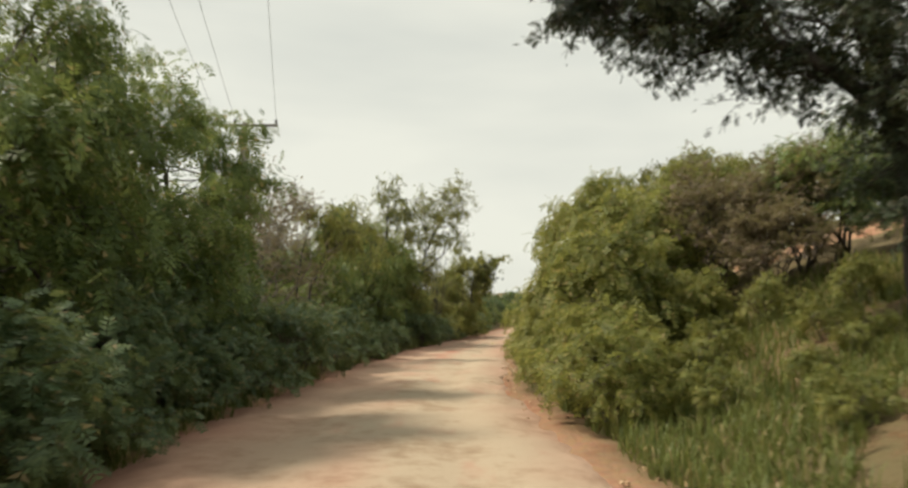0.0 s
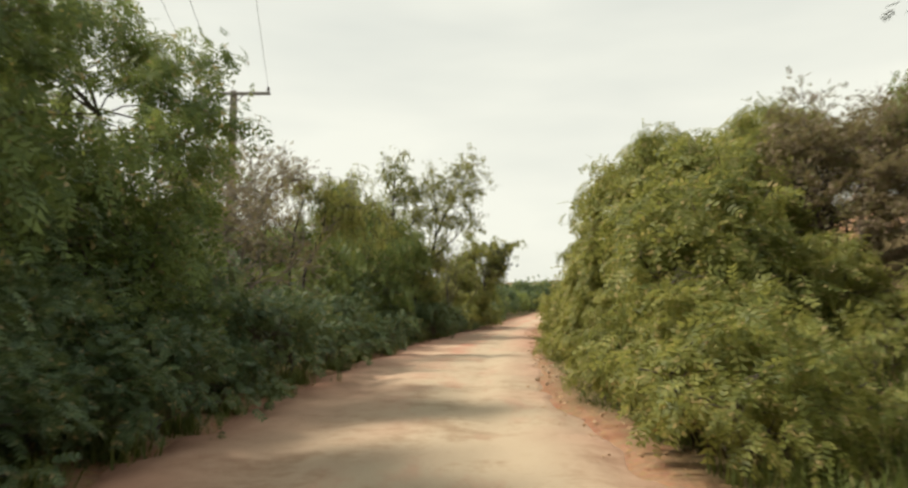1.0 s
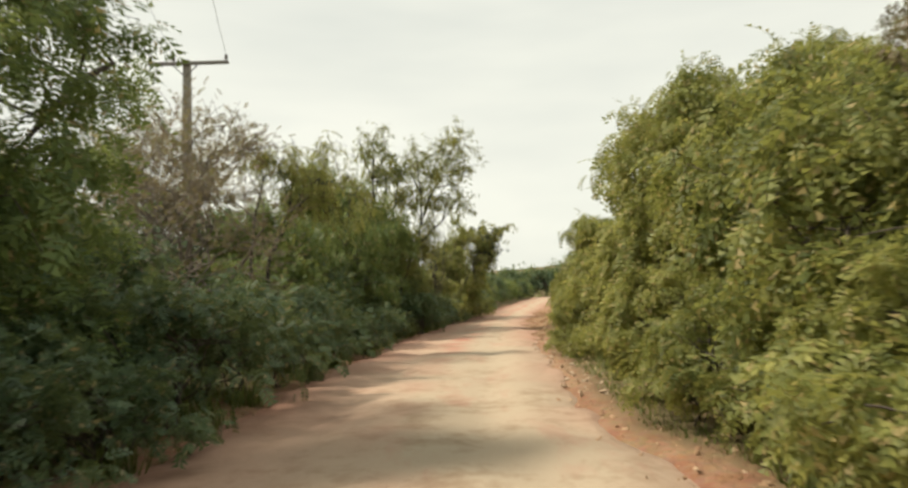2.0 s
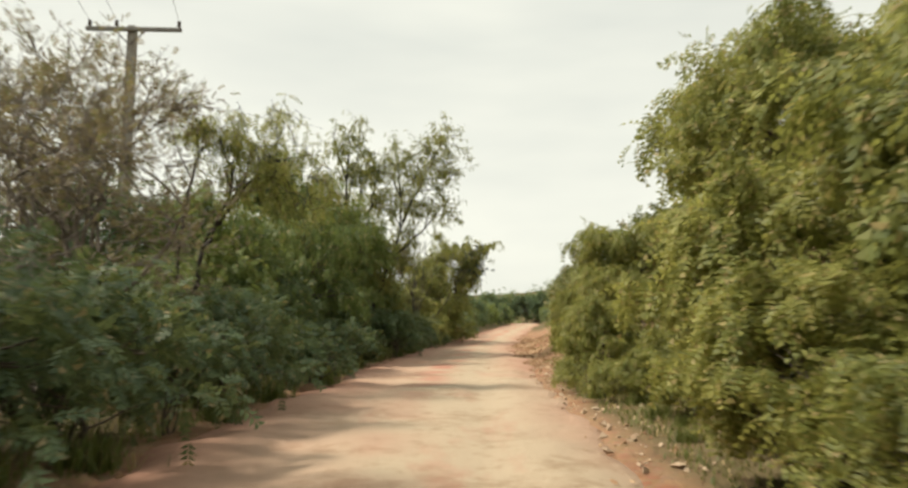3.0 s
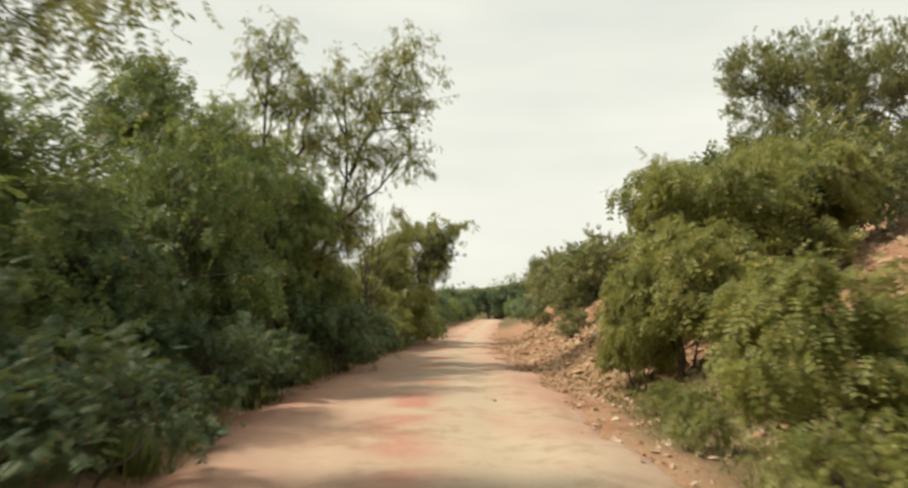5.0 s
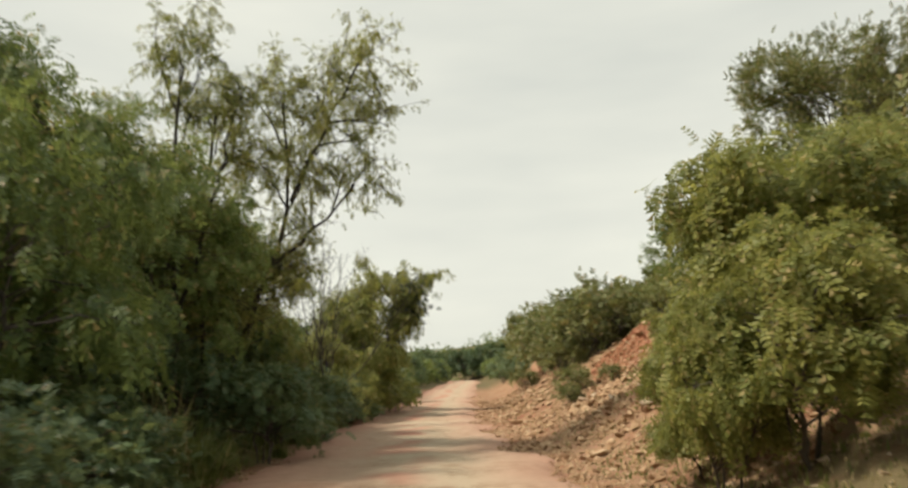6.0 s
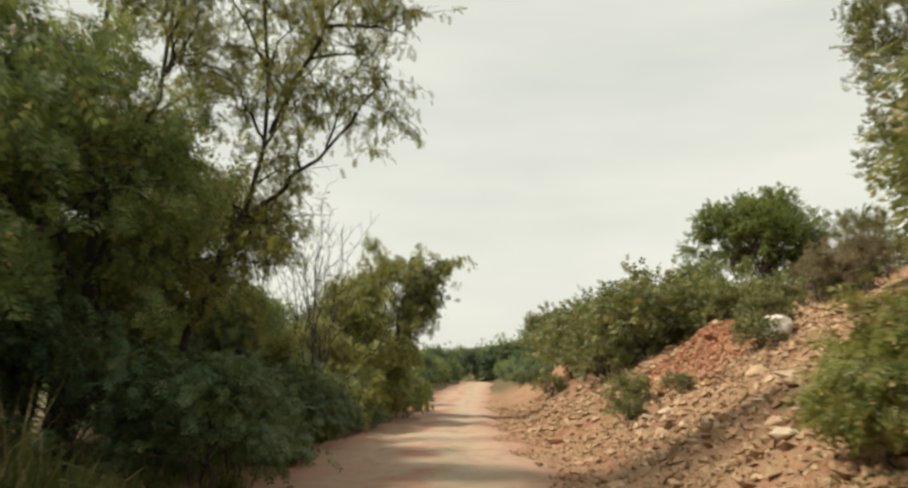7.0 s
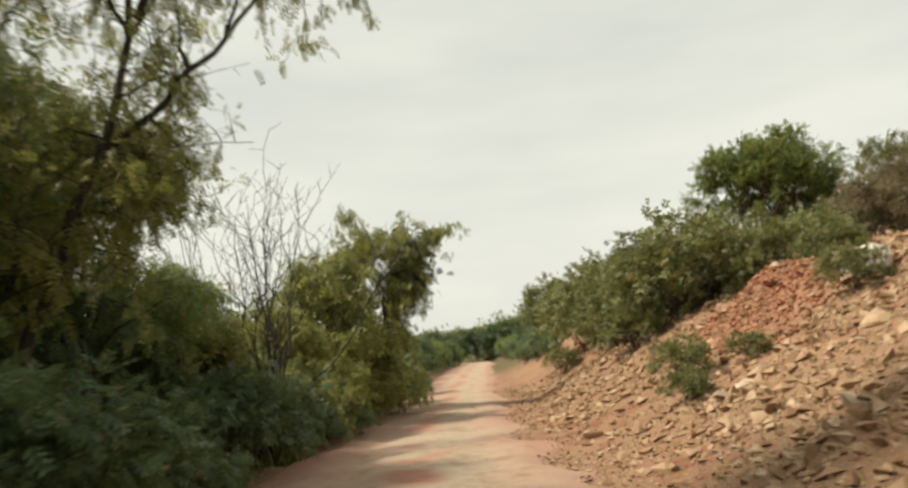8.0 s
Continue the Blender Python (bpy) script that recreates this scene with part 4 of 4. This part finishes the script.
for x, y, s in ((2.05, 19.9, 0.4), (1.95, 21.1, 0.45), (3.5, 22.6, 0.45), (2.2, 23.4, 0.3), (4.4, 23.6, 0.5), (2.7, 25.6, 0.3), (2.9, 20.8, 0.4),
                (3.4, 19.6, 0.45), (3.2, 24.4, 0.4), (3.6, 25.2, 0.36), (2.6, 24.6, 0.33), (3.2, 23.0, 0.3)):
    put(low_c, x, y, rng.uniform(0, 360), s)
put(shade, 6.6, 29.2, 210, 0.8, 1.05, label="spreading olive bush behind its neighbour on the bank")
put(thorn_b, 7.0, 30.4, 80, 0.95, 1.1)
put(low_a, 5.9, 30.6, 200, 0.7)
for x, y, s in ((3.2, 5.6, 0.35), (4.4, 7.6, 0.38), (2.9, 7.8, 0.4), (5.4, 9.4, 0.45), (4.6, 10.2, 0.5), (5.8, 6.8, 0.4), (3.4, 9.4, 0.5), (6.8, 8.4, 0.4), (3.8, 7.4, 0.35), (4.5, 8.6, 0.38)):
    put(low_c, x, y, rng.uniform(0, 360), s)
put(hedge_b, 7.0, 9.8, 200, 0.75)
put(hedge_b, 5.9, 8.3, 110, 0.85, 0.95)
put(hedge_a, 7.0, 12.7, 20, 0.7)
put(hedge_b, 7.7, 11.6, 30, 0.8, 0.9)
put(brown, 6.2, 12.6, 100, 0.9, 0.85)
put(rusty, 6.4, 15.0, 200, 0.75, 0.62)
put(brown, 5.2, 11.4, 220, 0.7, 0.8)
put(rusty, 8.2, 16.6, 160, 0.9, 0.75)
put(thorn_b, 8.2, 31.0, 140, 0.9)
put(thorn_b, 9.3, 32.6, 20, 1.0, 1.1)
put(thorn_b, 10.4, 33.8, 230, 1.1, 1.1)

# hillside scrub and the far end of the track
for x, y, s in ((5.3, 39.4, 0.28), (4.8, 38.2, 0.2), (6.1, 38.8, 0.18), (7.2, 37.8, 0.26), (9.3, 41.0, 0.36), (6.9, 45.6, 0.45), (7.9, 46.3, 0.8), (8.0, 48.8, 0.7), (9.9, 43.8, 0.6), (8.6, 50.5, 0.9), (10.4, 48.6, 0.8), (12.4, 46.2, 0.6),
                (7.5, 55.0, 0.4), (8.3, 50.4, 0.75), (9.2, 53.2, 1.1), (9.4, 57.8, 1.15), (10.6, 56.0, 1.2), (12.6, 52.4, 0.9), (14.5, 56.5, 1.0), (12.5, 61.0, 1.2)):
    put(thorn_b, x, y, rng.uniform(0, 360), s)
for k in range(26):
    y = rng.uniform(50, 115)
    x = float(road_right(y)) + rng.uniform(5.0, 30.0)
    put(thorn_b, x, y, rng.uniform(0, 360), rng.uniform(0.5, 0.95))
put(brown, 16.9, 50.0, 60, 1.15, 1.0, 0.5)
put(brown, 19.2, 51.0, 160, 1.15, 1.0, 0.5)
put(thorn_a, 14.9, 37.2, 200, 0.95)
put(thorn_a, 23.6, 57.0, 140, 0.58)
for x, y, s in ((18.0, 95.0, 0.80), (22.0, 98.0, 0.74), (26.0, 101.0, 0.80), (30.5, 102.0, 0.80), (34.0, 97.0, 0.78), (28.0, 88.0, 0.66), (21.0, 84.0, 0.56), (17.0, 78.0, 0.5)):
    put(thorn_b, x, y, rng.uniform(0, 360), 2.3 * s, 1.15, 0.0, "tall olive thorn bush on the far hillside")
for y in np.arange(55, 150, 4.6):
    put(rng.choice((far_a, far_b)), float(road_left(y)) - rng.uniform(1.8, 3.0), y, rng.uniform(0, 360), rng.uniform(0.8, 1.15))
for y in np.arange(66, 150, 4.5):
    put(rng.choice((far_a, far_b)), float(road_right(y)) + rng.uniform(2.0, 3.4), y, rng.uniform(0, 360), rng.uniform(0.6, 1.0) * (0.7 if y < 80 else 1.0))


def far_woods():
    """The wooded distance beyond the bend: clumps of leaves too far to tell apart."""
    r = np.random.RandomState(640)
    n = 420
    x, y = r.uniform(-75, 130, n), r.uniform(152, 215, n)
    x[:90], y[:90] = r.uniform(-60, -14, 90), r.uniform(50, 150, 90)
    x[90:170], y[90:170] = r.uniform(34, 90, 80), r.uniform(60, 150, 80)
    m = 80
    size = r.uniform(1.3, 2.4, n)
    mid = np.stack([x, y, land(x, y) + size * 0.8], 1)
    off = r.normal(0, 0.55, (n, m, 3)) * size[:, None, None]
    spots = (mid[:, None] + off).reshape(-1, 3)
    ways = (off + r.normal(0, 0.5, off.shape)).reshape(-1, 3)
    v, f = scatter(FRONDS["thorn_far"], spots, ways, np.repeat(size, m) * r.uniform(0.30, 0.52, n * m), r)
    tagged(part("far_woods", mesh_from("far_woods", v, f), LEAF_GREEN), "hazy green scrub woods in the distance", "woods", kind="stuff")


far_woods()
for k in range(15):
    put(rng.choice((far_a, far_b)), 2 + 2.4 * k, 156 + rng.uniform(-4, 4), rng.uniform(0, 360), rng.uniform(1.4, 2.0))
put(big_tuft, -2.95, 29.4, 80, 0.85, 0.85)
put(big_tuft, -2.15, 31.3, 200, 0.6, 0.9)
put(low_b, 0.35, 49.2, 30, 1.2)
for x, y, s in ((-0.75, 42.6, 1.1), (-0.55, 44.2, 1.2), (-0.2, 45.7, 1.2), (0.1, 47.3, 1.3), (0.6, 50.6, 1.2), (1.0, 52.4, 1.3), (1.2, 54.2, 1.3)):
    put(low_c if y < 48 else low_b, x, y, 67 * y, s)
put(low_c, 1.2, 48.9, 90, 1.0)
put(far_b, -0.3, 49.6, 130, 0.6)
for y in (4, 5.2, 6.3, 7.1, 9.2, 10.4, 11.6, 15.2, 20.1, 8, 13.5, 18, 23, 27, 33.5, 36, 40):
    put(small_tuft, float(road_left(y)) - 0.1, y, rng.uniform(0, 360), rng.uniform(0.6, 1.0))
for y in (6, 9.5, 16.4, 17.2, 17.9, 18.6, 19.2, 19.8, 20.5, 21.1, 21.8, 24, 26.2, 27.5):
    put(small_tuft, float(road_right(y)) + rng.uniform(0.4, 1.6), y, rng.uniform(0, 360), rng.uniform(0.35, 0.6))


# ---------------------------------------------------------------- electricity pole and its wires
def build_pole():
    px, py, top = -8.85, 29.6, 9.25
    z0 = float(land(px, py)) - 0.3
    root = new("utility_pole")
    root.location = (px, py, 0)
    bm = bmesh.new()
    bmesh.ops.create_cone(bm, cap_ends=True, segments=4, radius1=0.24, radius2=0.15, depth=top - z0,
                          matrix=Matrix.Translation((0, 0, (top + z0) / 2)) @ pose(0, 0, 0, 0, 0, 45))
    bmesh.ops.bevel(bm, geom=bm.edges[:], offset=0.015, segments=1, affect="EDGES")
    mesh = bpy.data.meshes.new("post")
    bm.to_mesh(mesh)
    part("post", mesh, CONCRETE, root)
    bm = bmesh.new()
    bmesh.ops.create_cube(bm, size=1, matrix=Matrix.Translation((0.1, -0.17, 9.1)) @ Matrix.Diagonal((2.64, 0.10, 0.11, 1)))
    bmesh.ops.bevel(bm, geom=bm.edges[:], offset=0.012, segments=1, affect="EDGES")
    mesh = bpy.data.meshes.new("crossarm")
    bm.to_mesh(mesh)
    part("crossarm", mesh, STEEL, root)
    for side in (-1, 1):
        v, f = tubes([(np.array([[0.0, -0.17, 8.65], [0.45 * side, -0.17, 9.08]]), np.array([0.02, 0.02]))], 6)
        part("brace", mesh_from("brace", v, f), STEEL, root)
    for dx in (-1.12, -0.38, 1.34):
        bm = bmesh.new()
        for z, r, h in ((9.18, 0.02, 0.08), (9.23, 0.06, 0.05), (9.28, 0.045, 0.05), (9.32, 0.055, 0.05)):
            bmesh.ops.create_cone(bm, cap_ends=True, segments=10, radius1=r, radius2=r * 0.8, depth=h, matrix=Matrix.Translation((dx, -0.17, z)))
        mesh = bpy.data.meshes.new("insulator")
        bm.to_mesh(mesh)
        part("insulator", mesh, CERAMIC, root, "brown ceramic insulator")
    tagged(root, "grey concrete utility pole with a steel crossarm above dry scrub", "utility pole")
    for dx in (-1.12, -0.38, 1.34):
        a, b = np.array([px + dx, py - 0.17, 9.33]), np.array([2.3 + dx, -18.0, 9.3])
        t = np.linspace(0, 1, 24)[:, None]
        pts = a + (b - a) * t - np.array([[0, 0, 1.0]]) * (4 * 0.45 * t * (1 - t))
        v, f = tubes([(pts, np.full(24, 0.007))], 4)
        tagged(part("power_line", mesh_from("power_line", v, f, True), WIRE), "thin bare wire strung from the pole's insulators", "wire", "overhead wires")


build_pole()


# ---------------------------------------------------------------- stones
def stone_mesh(seed, flat):
    """An angular broken stone, about a metre across."""
    r = np.random.RandomState(seed)
    bm = bmesh.new()
    for p in r.normal(0, 1, (11, 3)):
        p = p / np.linalg.norm(p) * r.uniform(0.42, 0.55)
        bm.verts.new((p[0] * r.uniform(0.9, 1.2), p[1], p[2] * flat))
    bmesh.ops.convex_hull(bm, input=bm.verts[:])
    for v in [v for v in bm.verts if not v.link_faces]:
        bm.verts.remove(v)
    bmesh.ops.triangulate(bm, faces=bm.faces[:])
    mesh = bpy.data.meshes.new("rock")
    bm.to_mesh(mesh)
    bm.free()
    return mesh


STONES = [stone_mesh(200 + k, 0.35 + 0.05 * (k % 7)) for k in range(10)]
for mesh in STONES:
    mesh.materials.append(ROCK)


def chip(r):
    """A small broken stone of eight faces."""
    v = np.array([[1, 0, 0], [0, 1, 0], [-1, 0, 0], [0, -1, 0], [0, 0, 1], [0, 0, -1]]) * [0.55, 0.45, 0.30] * r.uniform(0.6, 1.25, (6, 3)) + r.normal(0, 0.10, (6, 3))
    return v, np.array([[0, 1, 4], [1, 2, 4], [2, 3, 4], [3, 0, 4], [1, 0, 5], [2, 1, 5], [3, 2, 5], [0, 3, 5]])


def rubble(name, label, seed, count, small, large, where, mat=ROCK, near=1.0):
    """Many small stones lying on the ground, joined. near: the share of their size that they have at the track's edge."""
    r = np.random.RandomState(seed)
    shapes = [chip(r) for _ in range(24)]
    x, y = where(r, count)
    z = land(x, y)
    size = small + (large - small) * r.rand(len(x)) ** 3
    size = size * np.clip(near + (x - road_right(y)) / 2.5, near, 1)
    verts, faces, base = [], [], 0
    for k in range(len(x)):
        v, f = shapes[k % len(shapes)]
        a, b, c = r.uniform(0, 2 * math.pi), r.normal(0, 0.3), r.normal(0, 0.3)
        m = np.array(Euler((b, c, a)).to_matrix())
        verts.append(v @ m.T * size[k] + (x[k], y[k], z[k] + 0.10 * size[k]))
        faces.append(f + base)
        base += len(v)
    return tagged(part(name, mesh_from(name, np.concatenate(verts), np.concatenate(faces)), mat), label, "stones", kind="stuff")


def on_bank(r, n):
    y = r.uniform(23, 60, n)
    x = road_right(y) - 0.25 + 10 * r.rand(n) ** 1.15
    thick = np.where(x - road_right(y) > 2.6, 1, np.clip((y - 25) / 5, 0.08, 1)) * np.clip(1.6 - y / 66, 0.6, 1)
    ok = r.rand(n) < np.clip(bumps(x, y, 1.6, 1) * 1.5 + 0.1, 0.5, 1) * thick
    return x[ok], y[ok]


def on_mound(r, n):
    a, d = r.uniform(0, 2 * math.pi, n), r.rand(n) ** 0.7
    return 7.55 + 1.45 * d * np.cos(a), 40.3 + 1.8 * d * np.sin(a)


def on_verge(r, n):
    y = r.uniform(2, 70, n)
    x = road_right(y) + 0.5 - np.where(y > 27, 1.9, 1.0) * r.rand(n) ** 1.5
    left = r.rand(n) < 0.3
    x = np.where(left, road_left(y) + 0.25 - 0.5 * r.rand(n), x)
    ok = (bumps(x, y, 0.8, 3) > 0.45) & (r.rand(n) < np.interp(y, (22, 30), (0.35, 1.0)))
    return x[ok], y[ok]


rubble("rubble", "broken tan and red stones strewn over the bank", 301, 34000, 0.025, 0.24, on_bank, ROCK, 0.4)
def below_bank(r, n):
    y = r.uniform(27.5, 38, n)
    x = road_right(y) - 0.2 + 7.5 * r.rand(n)
    ok = r.rand(n) < np.clip(bumps(x, y, 1.1, 2) * 1.3 + 0.15, 0, 1)
    return x[ok], y[ok]


rubble("rubble", "small tan chips thickly strewn over the bank's foot", 305, 32000, 0.016, 0.10, below_bank, ROCK, 0.5)
def on_weedy_verge(r, n):
    y = r.uniform(15, 28, n)
    return road_right(y) - 0.1 + 1.9 * r.rand(n) ** 1.2, y


rubble("rubble", "scattered pale stones among the weeds of the verge", 306, 420, 0.03, 0.13, on_weedy_verge, ROCK_PALE)
rubble("rubble", "heaped small red stones on the earth mound", 302, 4200, 0.04, 0.14, on_mound, ROCK_RED)
rubble("gravel", "loose gravel along the edges of the track", 303, 8500, 0.015, 0.075, on_verge)


def along_middle(r, n):
    y = r.uniform(20, 58, n)
    lo, hi = road_left(y), road_right(y)
    x = lo + (hi - lo) * (0.49 + r.normal(0, 0.05, n))
    ok = bumps(x, y, 0.7, 3) > 0.42
    return x[ok], y[ok]


rubble("gravel", "fine reddish grit along the middle of the track", 307, 3600, 0.010, 0.042, along_middle, ROCK_RED)


def on_track(r, n):
    return 0.45 + r.normal(0, 0.13, n), 17.5 + r.normal(0, 0.55, n)


rubble("debris", "dark stones and clods scattered on the track", 304, 34, 0.03, 0.12, on_track)


def boulder(name, label, seed, size, flat, mat, x, y, turn):
    bm = bmesh.new()
    bmesh.ops.create_icosphere(bm, subdivisions=3, radius=0.5)
    r = random.Random(seed)
    cuts = [(Vector((r.gauss(0, 1), r.gauss(0, 1), r.gauss(0, 1))).normalized(), r.uniform(0.26, 0.42)) for _ in range(9)]
    for v in bm.verts:
        for way, far in cuts:
            over = v.co.dot(way) - far
            if over > 0:
                v.co -= way * over
        v.co += v.normal * 0.035 * noise.noise(v.co * 5 + Vector((seed, 0, 0)))
        v.co.z *= flat
    mesh = bpy.data.meshes.new(name)
    bm.to_mesh(mesh)
    bm.free()
    ob = tagged(part(name, mesh, mat), label, "boulder")
    ob.matrix_basis = pose(x, y, float(land(x, y)) + 0.12 * size * flat, 4, -8, turn) @ Matrix.Diagonal((size, size, size, 1))


boulder("boulder", "large whitish boulder high on the stony bank", 403, 0.85, 0.75, ROCK_WHITE, 7.9, 38.3, 30)
for label, size, x, y, turn in (("pale flat slab of rock among the rubble", 0.44, 4.5, 34.2, 80), ("pale flat slab of rock near the bank's foot", 0.42, 4.5, 32.4, 20),
                                ("pale broken rock heaped with rubble", 0.40, 4.95, 37.3, 140), ("pale broken rock heaped with rubble", 0.32, 5.3, 37.5, 40), ("pale flat slab of rock high on the bank", 0.50, 6.0, 34.8, 110)):
    slab = tagged(part("loose_rock", stone_mesh(int(600 + 10 * x + turn), 0.42), ROCK_PALE), label, "rock", "loose slabs on the bank")
    slab.matrix_basis = pose(x, y, float(land(x, y)) + 0.07 * size, 6, -10, turn) @ Matrix.Diagonal((1.25 * size, size, size, 1))

bank_stones = np.random.RandomState(500)
heap = bpy.data.objects["ground"]
for k in range(290):
    y = bank_stones.uniform(29.5, 46)
    x = float(road_right(y)) + 0.5 + 8.0 * bank_stones.rand() ** 1.4
    s = 0.11 + 0.36 * bank_stones.rand() ** 4
    ob = part("rock", STONES[k % len(STONES)], None, heap)
    ob.matrix_basis = pose(x, y, float(land(x, y)) + 0.08 * s, *bank_stones.normal(0, 12, 2), bank_stones.uniform(0, 360)) @ Matrix.Diagonal((s, s, s, 1))
